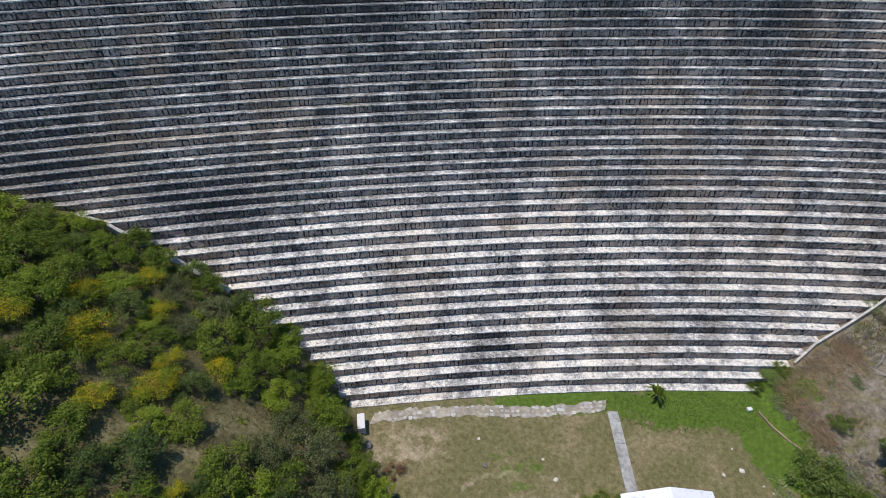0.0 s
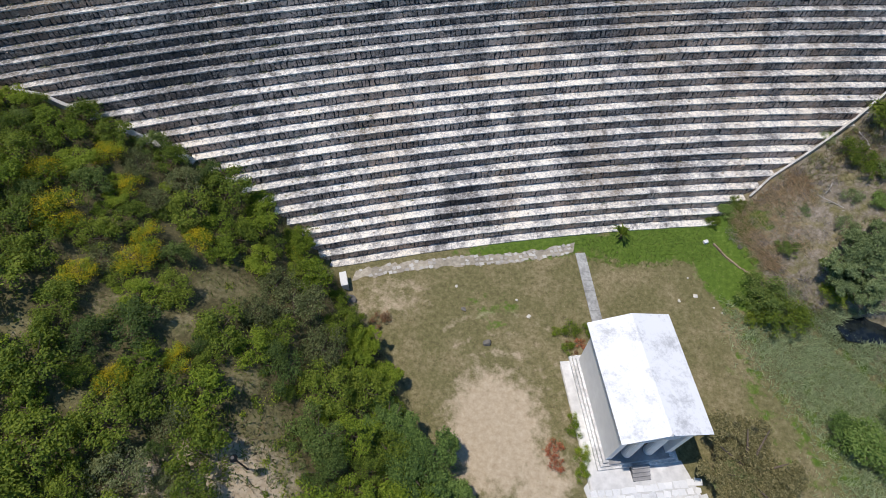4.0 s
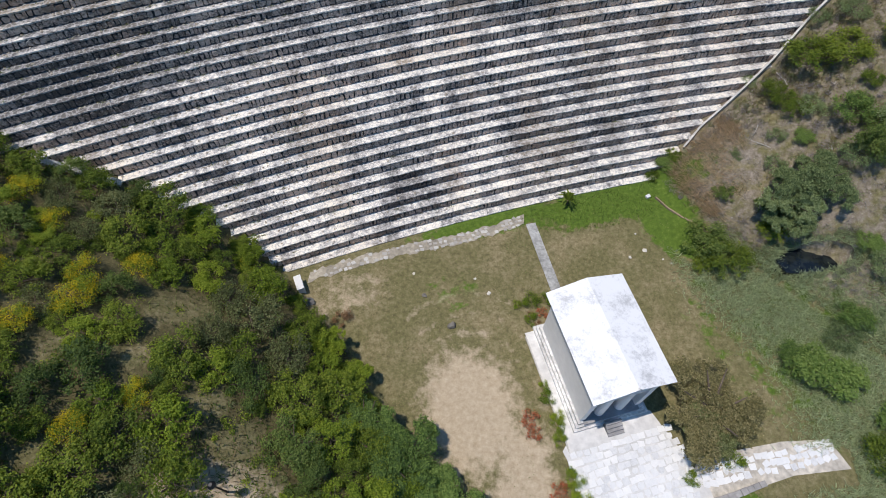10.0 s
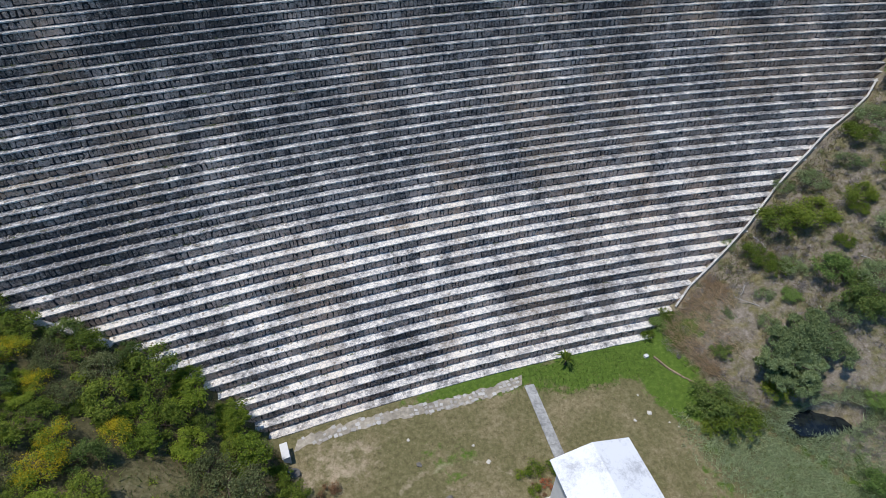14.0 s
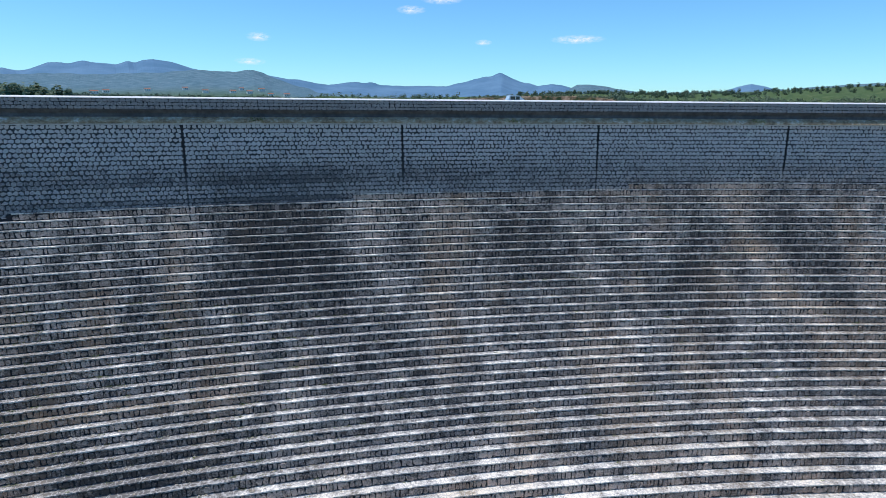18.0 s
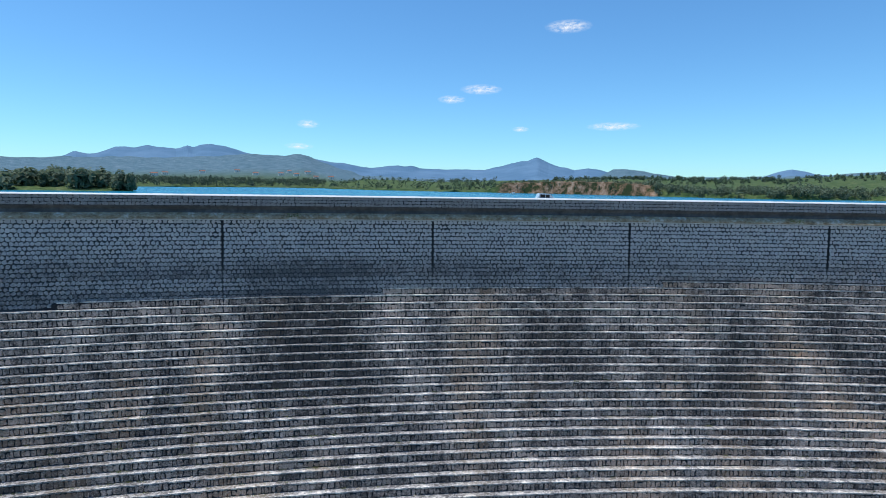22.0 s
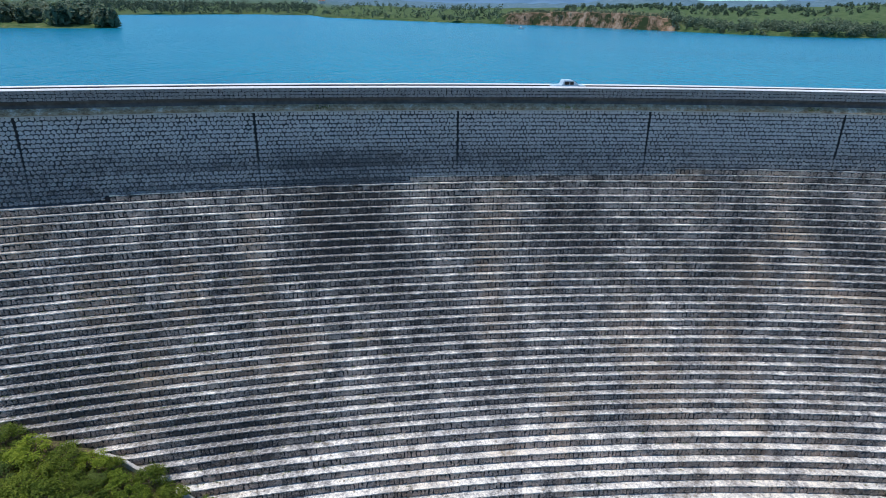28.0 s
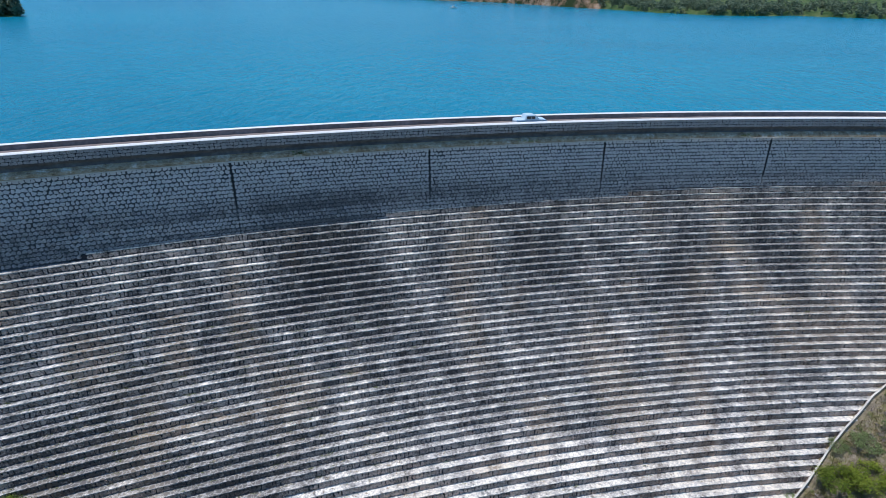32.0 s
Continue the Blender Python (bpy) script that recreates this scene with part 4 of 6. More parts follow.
for i in range(4):
    bm = bmesh.new()
    box(bm, (-0.75, -6.3 + 0.28 * i, -0.2), (0.75, -5.17, 0.2 * (i + 1)), 0.01)
    part("stair_step", bm, M_GREY, temple, "grey stone porch step darkened for its shade")
M_IRON = plain("dark_iron", (0.03, 0.03, 0.032), 0.5, 0.2, 3, 0.6)

# ---- paving ----
M_SANDY = plain("sandy_path_earth", (0.34, 0.3, 0.235), 0.95, 0.45, 2.5)

def flat_stones(name, holder, spots, size, thick, mat, seed):
    """Irregular flat stones, each an object on one of eight shared meshes."""
    r = np.random.default_rng(seed)
    variants = []
    for k in range(8):
        n = 4 if k < 6 else 5
        ang = np.sort((np.arange(n) + r.uniform(-0.12, 0.12, n)) * 2 * np.pi / n + np.pi / 4)
        rad = 0.52 * r.uniform(0.88, 1.1, n)
        sq = 1 / np.maximum(np.abs(np.cos(ang)), np.abs(np.sin(ang)))
        xy = np.stack([rad * sq * np.cos(ang), rad * sq * np.sin(ang)], -1)
        v = [(x, y, 0) for x, y in xy * 1.0] + [(x, y, 1) for x, y in xy * 0.95]
        f = [(j, (j + 1) % n, n + (j + 1) % n, n + j) for j in range(n)] + [tuple(range(n, 2 * n))]
        variants.append(mesh_of(name, v, f, mat))
    for x, y, z, sc, turn in spots:
        ob = new(name, variants[int(r.integers(8))])
        ob.parent = holder
        ob.matrix_world = Matrix.LocRotScale((x, y, z), Euler((r.uniform(-0.01, 0.01), r.uniform(-0.01, 0.01), turn)), (sc * size * r.uniform(0.9, 1.15), sc * size * r.uniform(0.8, 1.0), thick * r.uniform(0.8, 1.3)))


M_SLAB, nt, b = nodes_of("bleached_paving_slab", 0.7)
oi = nt.nodes.new("ShaderNodeObjectInfo").outputs["Random"]
n_ = noise_tex(nt, coords(nt), 3.5, 8, 0.8)
c = ramp(nt, calc(nt, "ADD", calc(nt, "MULTIPLY", oi, 0.4), calc(nt, "MULTIPLY", n_, 0.8)), [(0.3, (0.5, 0.495, 0.49)), (0.5, (0.64, 0.635, 0.625)), (0.85, (0.76, 0.745, 0.72))])
link(nt, c, b.inputs["Base Color"])
bump(nt, b, n_, 0.3, 0.02)
plaza = tagged(new("pavement_plaza"), "bleached irregular stone paving in front of the temple", "paving", kind="structure")


def flat_sheet(name, poly, z, mat, holder, label="", thick=0.25):
    bm = bmesh.new()
    top = [bm.verts.new((x, y, z)) for x, y in poly]
    bot = [bm.verts.new((x, y, z - thick)) for x, y in poly]
    bm.faces.new(top)
    n = len(poly)
    for i in range(n):
        bm.faces.new((top[i], bot[i], bot[(i + 1) % n], top[(i + 1) % n]))
    bmesh.ops.recalc_face_normals(bm, faces=bm.faces[:])
    return part(name, bm, mat, holder, label)


tp = lambda x, y: tuple(at_temple(x, y))[:2]
flat_sheet("bedding", [tp(-5.0, -6.3), tp(-4.6, -9.2), tp(-5.3, -11.5), tp(-5.0, -20), tp(5.4, -20), tp(5.6, -12.4), tp(4.8, -9.0), tp(3.8, -5.1), tp(-3.5, -5.1)], 0.05, M_PAVE, plaza, "pale bedding mortar")
flat_sheet("side_strip", [tp(-4.4, 4.8), tp(-3.45, 4.8), tp(-3.45, -5.1), tp(-4.4, -6.3)], 0.04, M_PAVE, plaza, "pale earth strip beside the temple steps")
flat_sheet("arm_bedding", [(24.2, -22.6), (27.5, -21.7), (31.5, -20.6), (35.6, -20.0), (36.9, -22.3), (32.0, -23.3), (28.0, -24.9), (24.2, -26.6), (23.0, -25.0)], 0.045, plain("sandy_pale_bedding", (0.5, 0.45, 0.38), 0.9, 0.4, 2.0), plaza, "sandy bedding of the branching path")
r2 = np.random.default_rng(5)
spots = []
for i in range(16):
    for j in range(15):
        x, y = -4.9 + 0.64 * i + r2.uniform(-0.06, 0.06) + 0.3 * (j % 2), -6.9 - 0.62 * j + r2.uniform(-0.06, 0.06)
        if x < 4.9 + 0.04 * (-y - 6) and (x > -4.7 or j > 3):
            p = at_temple(x, y)
            spots.append((p.x, p.y, 0.05, 1.0, radians(T_TURN) + r2.uniform(-0.12, 0.12)))
spots = spots[:230]
for i in range(20):
    for j in range(3):
        x, y = 24.6 + 0.58 * i, -24.7 + 0.62 * j + 0.17 * i + r2.uniform(-0.08, 0.08)
        if r2.random() < 0.92:
            spots.append((x, y, 0.045, r2.uniform(0.85, 1.08), 0.28 + r2.uniform(-0.3, 0.3)))
flat_stones("paving_slab", plaza, spots, 0.61, 0.02, M_SLAB, 9)

foot = tagged(new("pavement_foot_path"), "rough band of pale rubble paving along the dam foot", "paving", kind="structure")
route = [(-12.8, -8.6), (-8.0, -6.3), (-4.4, -4.8), (0.0, -3.3), (2.92, -2.3), (6.5, -0.6), (8.9, 0.6)]
spots = []
for (x0, y0), (x1, y1) in zip(route[:-1], route[1:]):
    L_ = math.hypot(x1 - x0, y1 - y0)
    t_ = math.atan2(y1 - y0, x1 - x0)
    for k in range(int(L_ / 0.5)):
        q = (k + 0.5) * 0.5 / L_
        for off in (-0.4, 0.05, 0.5):
            if r2.random() < (0.4 if x0 < -1 else 0.72):
                spots.append((x0 + (x1 - x0) * q - off * math.sin(t_) + r2.uniform(-0.08, 0.08), y0 + (y1 - y0) * q + off * math.cos(t_) + r2.uniform(-0.08, 0.08), -0.02, r2.uniform(0.7, 1.1), t_ + r2.uniform(-0.4, 0.4)))
M_RUB, nt, b = nodes_of("buff_rubble_paving", 0.9)
oi = nt.nodes.new("ShaderNodeObjectInfo").outputs["Random"]
link(nt, ramp(nt, calc(nt, "ADD", calc(nt, "MULTIPLY", oi, 0.6), calc(nt, "MULTIPLY", noise_tex(nt, coords(nt), 3.0), 0.5)), [(0.25, (0.33, 0.305, 0.27)), (0.6, (0.44, 0.415, 0.375)), (0.9, (0.56, 0.54, 0.5))]), b.inputs["Base Color"])
flat_stones("rubble_stone", foot, spots, 0.44, 0.07, M_RUB, 10)
walk_x = np.linspace(-12.8, 8.9, 60)
walk_y = np.interp(walk_x, [p[0] for p in route], [p[1] for p in route])
rag = lambda k: 0.13 * math.sin(3.1 * k) + 0.1 * math.sin(7.3 * k + 1) + r2.uniform(-0.12, 0.12)
flat_sheet("path_earth", [(x, y - 0.6 + rag(x)) for x, y in zip(walk_x, walk_y)] + [(x, y + 0.65 + rag(x + 4)) for x, y in zip(walk_x[::-1], walk_y[::-1])], 0.03, M_SANDY, foot, "sandy earth between the stones", 0.2)

path = tagged(new("pavement_path"), "straight grey concrete footpath across the lawn", "path", kind="structure")
p0, p1 = Vector((9.62, 0.15, 0)), Vector((12.6, -8.6, 0))
M_PATH = plain("grey_path_concrete", (0.36, 0.355, 0.335), 0.85, 0.45, 3.5)
for k in range(8):
    a_, b_ = p0.lerp(p1, k / 8 + 0.0007), p0.lerp(p1, (k + 1) / 8 - 0.0007)
    side = Vector((-(p1 - p0).y, (p1 - p0).x, 0)).normalized() * 0.53
    poly = [tuple((q + s_ * side))[:2] for q, s_ in ((a_, -1), (b_, -1), (b_, 1), (a_, 1))]
    flat_sheet("path_slab", poly, 0.07 + 0.004 * (k % 3), M_PATH, path)
bm = bmesh.new()
for k in range(11):      # edging beside the strip along the temple
    q0, q1 = at_temple(-4.47, 4.4 - k), at_temple(-4.47, 3.45 - k)
    d_ = (q1 - q0).normalized()
    box_m = Matrix.LocRotScale((q0 + q1) / 2 + Vector((0, 0, 0.06)), Euler((0, 0, radians(T_TURN))), (0.12, 0.93, 0.22))
    bmesh.ops.create_cube(bm, size=1.0, matrix=box_m)
part("edging", bm, M_CONC, plaza)

# low walls
def low_wall(name, pts, w, h, mat, label):
    th = tagged(new(name), label, "low wall", kind="structure")
    for (x0, y0), (x1, y1) in zip(pts[:-1], pts[1:]):
        L_, t_ = math.hypot(x1 - x0, y1 - y0), math.atan2(y1 - y0, x1 - x0)
        n = max(1, int(L_ / 0.5))
        for k in range(n):
            q = (k + 0.5) / n
            x, y = x0 + (x1 - x0) * q, y0 + (y1 - y0) * q
            bm = bmesh.new()
            bmesh.ops.create_cube(bm, size=1.0, matrix=Matrix.LocRotScale((x, y, ground_z(x, y) + h / 2 - 0.1), Euler((0, 0, t_ + r2.uniform(-0.05, 0.05))), (L_ / n * 0.96, w * r2.uniform(0.9, 1.1), h + 0.2 + r2.uniform(-0.04, 0.04))))
            bmesh.ops.bevel(bm, geom=bm.edges[:], offset=0.03, segments=1, affect="EDGES")
            part("wall_stone", bm, mat, th)
    return th


M_RUBBLE = plain("buff_rubble_stone", (0.42, 0.36, 0.28), 0.9, 0.3, 2.0)
low_wall("wall_slope_foot", [(23.4, 5.0), (24.6, 3.6), (26.6, 2.0), (28.2, 0.6)], 0.18, 0.25, plain("earthy_edging_stone", (0.3, 0.22, 0.15), 0.95), "low crumbling stone edge below the dry slope")
low_wall("wall_terrace", [(24.4, -26.2), (26.6, -25.4), (29.3, -24.2)], 0.5, 0.5, plain("grey_terrace_stone", (0.33, 0.31, 0.29), 0.9), "short grey stone terrace wall beside the path")
low_wall("wall_terrace_side", [(24.4, -26.5), (25.4, -29.2)], 0.4, 0.5, M_RUBBLE, "short stone terrace wall beside the paving")

# ---- dark glossy sheet in place of the slope trees' cast shadow ----
M_TREE_SHADE, nt, b = nodes_of("tree_shade_dark", 0.06, 0, 0.4)
link(nt, ramp(nt, noise_tex(nt, coords(nt), 1.2, 4), [(0.4, (0.006, 0.009, 0.012)), (0.65, (0.02, 0.025, 0.024))]), b.inputs["Base Color"])
pool = [(34.4, -2.6), (36.0, -1.0), (38.4, -0.6), (40.2, -0.1), (42.0, -0.5), (41.8, -2.2), (39.6, -3.5), (37.2, -3.9), (35.2, -4.0)]
pool = [seat(x, y)[:2] for x, y in pool]
fz = min(ground_z(x, y) for x, y in pool) + 0.45
tagged(flat_sheet("tree_shade_sheet", pool, fz, M_TREE_SHADE, None, "", 1.6), "dark glossy sheet standing in for tree shade beside the reeds", "pool", kind="structure")

# ---- small things on the grass ----
def cabinet():
    th = tagged(new("instrument_cabinet"), "small white metal instrument cabinet at the bushes' edge", "cabinet")
    bm = bmesh.new()
    box(bm, (-0.3, -0.75, 0.08), (0.3, 0.75, 1.15), 0.02)
    part("body", bm, M_COPING, th)
    bm = bmesh.new()
    box(bm, (-0.36, -0.82, 1.154), (0.36, 0.82, 1.22), 0.015)
    part("lid", bm, M_COPING, th)
    bm = bmesh.new()
    box(bm, (-0.34, -0.8, -0.1), (0.34, 0.8, 0.076))
    part("plinth", bm, M_CONC, th)
    for y in (-0.36, 0.36):
        bm = bmesh.new()
        box(bm, (0.302, y - 0.34, 0.14), (0.32, y + 0.34, 1.1), 0.005)
        d_ = part("door", bm, M_COPING, th)
        bm = bmesh.new()
        box(bm, (0.322, y + 0.2, 0.6), (0.345, y + 0.24, 0.75))
        part("handle", bm, M_IRON, d_)
    th.matrix_world = pose(-13.3, -9.9, 0, 0, 0, 28)


cabinet()


def rock(name, x, y, size, mat, label, seed, flat=0.6, cat="stone", group=""):
    bm = bmesh.new()
    bmesh.ops.create_icosphere(bm, subdivisions=2, radius=size)
    g = random.Random(seed)
    ph = [g.uniform(0, 6) for _ in range(6)]
    for v_ in bm.verts:
        q = v_.co / size
        k = 1 + 0.18 * math.sin(3.1 * q.x + ph[0]) + 0.15 * math.sin(4.3 * q.y + ph[1]) + 0.12 * math.sin(5.0 * q.z + ph[2]) + g.uniform(-0.06, 0.06)
        v_.co = Vector((q.x * k * size, q.y * k * size * g.uniform(0.97, 1.03), q.z * k * size * flat))
    ob = part(name, bm, mat)
    x, y, z, k = seat(x, y)
    ob.matrix_world = pose(x, y, z + size * flat * 0.3, 0, 0, seed * 40)
    return tagged(ob, label, cat, group)


M_ROCK = plain("grey_rock", (0.17, 0.155, 0.13), 0.9, 0.3, 4.0)
M_PALE = plain("pale_limestone", (0.6, 0.56, 0.48), 0.9, 0.2, 4.0)
for i, (x, y, s_) in enumerate(((21.6, -2.1, 0.22), (20.0, -3.1, 0.15), (20.8, -0.1, 0.1), (23.4, -3.0, 0.1), (24.2, -3.4, 0.08), (-2.2, -7.2, 0.15), (5.6, -8.7, 0.2), (4.1, -7.2, 0.16))):
    rock("stone", x, y, s_, M_PALE, "pale limestone block lying in the grass", i, 0.5, "stone", "stones in the grass")
rock("stump", 2.2, -12.6, 0.38, M_ROCK, "grey weathered boulder on the lawn", 21, 0.9, "boulder")
rock("boulder", -0.8, -9.6, 0.25, M_ROCK, "small dark boulder on dry grass", 22, 0.8, "boulder")
rock("boulder", -12.0, -11.5, 0.5, plain("dark_rock", (0.12, 0.115, 0.11), 0.9), "dark boulder beside the white cabinet", 23, 0.7, "boulder")
bm = bmesh.new()
box(bm, (-0.25, -0.2, -0.05), (0.25, 0.2, 0.28), 0.03)
tagged(part("marker_block", bm, M_COPING), "small white concrete marker block on the lawn", "marker").matrix_world = pose(22.6, 5.0, 0, 0, 0, 30)
drain = tagged(new("drain_frame"), "pale concrete drain frame at the dam foot", "drain")
for lo, hi in (((-0.4, -0.3, -0.1), (0.4, -0.2, 0.12)), ((-0.4, 0.2, -0.1), (0.4, 0.3, 0.12)), ((-0.4, -0.2, -0.1), (-0.3, 0.2, 0.12)), ((0.3, -0.2, -0.1), (0.4, 0.2, 0.12))):
    bm = bmesh.new()
    box(bm, lo, hi, 0.01)
    part("frame_bar", bm, M_CONC, drain)
drain.matrix_world = pose(20.1, 7.0, 0.02, 0, 0, 25)
pipe = tagged(new("rail_pipe"), "thin pale metal pipe rail along the bushes", "pipe")
bm = bmesh.new()
a_, b_ = Vector((-12.9, -11.2, 0.55)), Vector((-9.0, -15.0, 0.55))
bmesh.ops.create_cone(bm, cap_ends=True, segments=8, radius1=0.05, radius2=0.05, depth=(b_ - a_).length, matrix=Matrix.Translation((a_ + b_) / 2) @ (b_ - a_).to_track_quat("Z", "Y").to_matrix().to_4x4())
part("tube", bm, M_CONC, pipe)
for k in range(4):
    q = a_.lerp(b_, k / 3)
    bm = bmesh.new()
    bmesh.ops.create_cone(bm, cap_ends=True, segments=8, radius1=0.035, radius2=0.035, depth=0.8, matrix=Matrix.Translation((q.x, q.y, 0.12)))
    part("post", bm, M_CONC, pipe)
lamp = tagged(new("lamp_post"), "dark rusty lamp post on bare earth", "lamp post")
x, y, z0, k = seat(-12.3, -29.8)
bm = bmesh.new()
bmesh.ops.create_cone(bm, cap_ends=True, segments=10, radius1=0.07, radius2=0.05, depth=3.2, matrix=Matrix.Translation((x, y, z0 + 1.5)))
part("pole", bm, M_IRON, lamp)
bm = bmesh.new()
bmesh.ops.create_cone(bm, cap_ends=True, segments=12, radius1=0.28, radius2=0.12, depth=0.25, matrix=Matrix.Translation((x, y, z0 + 3.2)))
part("head", bm, M_IRON, lamp)

# ---- pickup on the crest ----
van = tagged(new("pickup_truck"), "small silver-blue pickup on the crest road", "pickup")
M_WHITE = plain("silver_blue_car_paint", (0.5, 0.6, 0.66), 0.25, 0.03, 1.0, 0, 0)
M_GLASS, nt, b = nodes_of("dark_car_glass", 0.05)
b.inputs["Base Color"].default_value = (0.02, 0.025, 0.03, 1)
M_TYRE = plain("black_tyre", (0.02, 0.02, 0.02), 0.9)
prof_v = [(-2.1, 0.35), (-2.15, 0.9), (-2.05, 1.02), (-0.98, 1.06), (-0.78, 1.62), (0.4, 1.6), (1.05, 1.1), (2.0, 0.98), (2.12, 0.75), (2.1, 0.35)]
nv = len(prof_v)
vs = [(x_, y_ * (0.9 if z_ > 1.5 else 1.0), z_) for y_ in (-0.85, 0.85) for x_, z_ in prof_v]
fs = [tuple(range(nv))[::-1], tuple(range(nv, 2 * nv))] + [(i, (i + 1) % nv, nv + (i + 1) % nv, nv + i) for i in range(nv)]
bm = bmesh.new()
bm.from_mesh(mesh_of("tmp", vs, fs))
bmesh.ops.bevel(bm, geom=bm.edges[:], offset=0.05, segments=2, affect="EDGES")
body = part("body", bm, M_WHITE, van)
for y_ in (-0.845, 0.845):
    for x0, x1 in ((-0.72, -0.12), (-0.04, 0.42)):
        bm = bmesh.new()
        box(bm, (x0, y_ - 0.02, 1.12), (x1, y_ + 0.02, 1.5), 0.01)
        part("window", bm, M_GLASS, body)
    for x_ in (-1.35, 1.35):
        bm = bmesh.new()
        bmesh.ops.create_cone(bm, cap_ends=True, segments=20, radius1=0.31, radius2=0.31, depth=0.2, matrix=Matrix.Translation((x_, y_ * 0.95, 0.31)) @ Matrix.Rotation(radians(90), 4, "X"))
        wheel = part("wheel", bm, M_TYRE, van)
        bm = bmesh.new()
        bmesh.ops.create_cone(bm, cap_ends=True, segments=14, radius1=0.18, radius2=0.18, depth=0.215, matrix=Matrix.Translation((x_, y_ * 0.95, 0.31)) @ Matrix.Rotation(radians(90), 4, "X"))
        part("rim", bm, M_CONC, wheel)
bm = bmesh.new()
bm.from_mesh(mesh_of("tmp", [(0.44, -0.66, 1.55), (0.44, 0.66, 1.55), (1.0, 0.74, 1.12), (1.0, -0.74, 1.12), (0.47, -0.66, 1.58), (0.47, 0.66, 1.58), (1.04, 0.74, 1.14), (1.04, -0.74, 1.14)], [(0, 1, 2, 3), (7, 6, 5, 4), (0, 4, 5, 1), (1, 5, 6, 2), (2, 6, 7, 3), (3, 7, 4, 0)]))
part("windscreen", bm, M_GLASS, body)
for y_ in (-0.65, 0.65):
    bm = bmesh.new()
    box(bm, (2.06, y_ - 0.14, 0.72), (2.14, y_ + 0.14, 0.88), 0.01)
    part("headlight", bm, M_COPING, body)
p = ring(13.8, -2.2, Z_CREST - 1.02)
q = ring(14.8, -2.2, Z_CREST - 1.02)
van.matrix_world = pose(p[0], p[1], p[2], 0, 0, math.degrees(math.atan2(q[1] - p[1], q[0] - p[0])))
low_wall("wall_lawn_edge", [(8., -30.5),(15.6, -27.8)], 0.16, 0.12, M_CONC, "thin pale concrete edging strip across the grass")

# ---- plants ----
def leaf_mat(name, dark, mid, light, rough=0.65):
    m, nt, b = nodes_of(name, rough, 0, 0.35)
    rnd = island(nt)
    ob = nt.nodes.new("ShaderNodeObjectInfo").outputs["Random"]
    f = calc(nt, "ADD", calc(nt, "MULTIPLY", rnd, 0.6), calc(nt, "MULTIPLY", ob, 0.4))
    link(nt, ramp(nt, f, [(0.1, dark), (0.5, mid), (0.92, light)]), b.inputs["Base Color"])
    tl = nt.nodes.new("ShaderNodeBsdfTranslucent")
    mx_ = nt.nodes.new("ShaderNodeMixShader")
    mx_.inputs[0].default_value = 0.45
    col_ = b.inputs["Base Color"].links[0].from_socket
    link(nt, col_, tl.inputs["Color"])
    link(nt, b.outputs[0], mx_.inputs[1])
    link(nt, tl.outputs[0], mx_.inputs[2])
    link(nt, mx_.outputs[0], nt.nodes["Material Output"].inputs[0])
    return m


L_GREEN = leaf_mat("broad_green_leaves", (0.056, 0.095, 0.011), (0.146, 0.207, 0.020), (0.291, 0.347, 0.040))
L_DARK = leaf_mat("dark_green_leaves", (0.046, 0.083, 0.018), (0.113, 0.172, 0.034), (0.230, 0.293, 0.069))
L_LIME = leaf_mat("yellow_green_leaves", (0.077, 0.127, 0.011), (0.193, 0.275, 0.021), (0.363, 0.429, 0.041))
L_OLIVE = leaf_mat("grey_olive_leaves", (0.072, 0.090, 0.029), (0.174, 0.198, 0.072), (0.324, 0.348, 0.156))
L_FRESH = leaf_mat("fresh_green_leaves", (0.066, 0.121, 0.028), (0.165, 0.259, 0.055), (0.308, 0.407, 0.110))
L_SAGE = leaf_mat("sage_green_leaves", (0.08, 0.12, 0.045), (0.2, 0.265, 0.105), (0.38, 0.45, 0.21))
L_BROWN = leaf_mat("browned_leaves", (0.112, 0.112, 0.043), (0.275, 0.244, 0.106), (0.500, 0.425, 0.225))
L_RED = leaf_mat("rust_red_leaves", (0.3, 0.075, 0.03), (0.52, 0.17, 0.08), (0.7, 0.3, 0.16))
L_GOLD = leaf_mat("yellow_blossom", (0.35, 0.27, 0.005), (0.58, 0.46, 0.01), (0.78, 0.64, 0.03))
L_DRY = leaf_mat("dry_grass_blades", (0.12, 0.09, 0.04), (0.25, 0.19, 0.1), (0.42, 0.34, 0.2))
L_GRASS = leaf_mat("green_grass_blades", (0.045, 0.085, 0.012), (0.11, 0.17, 0.030), (0.21, 0.26, 0.072))
L_REED = leaf_mat("grey_green_reeds", (0.22, 0.27, 0.13), (0.44, 0.51, 0.28), (0.64, 0.7, 0.45))
M_BARK = plain("bark", (0.12, 0.09, 0.065), 0.9, 0.3, 6.0)


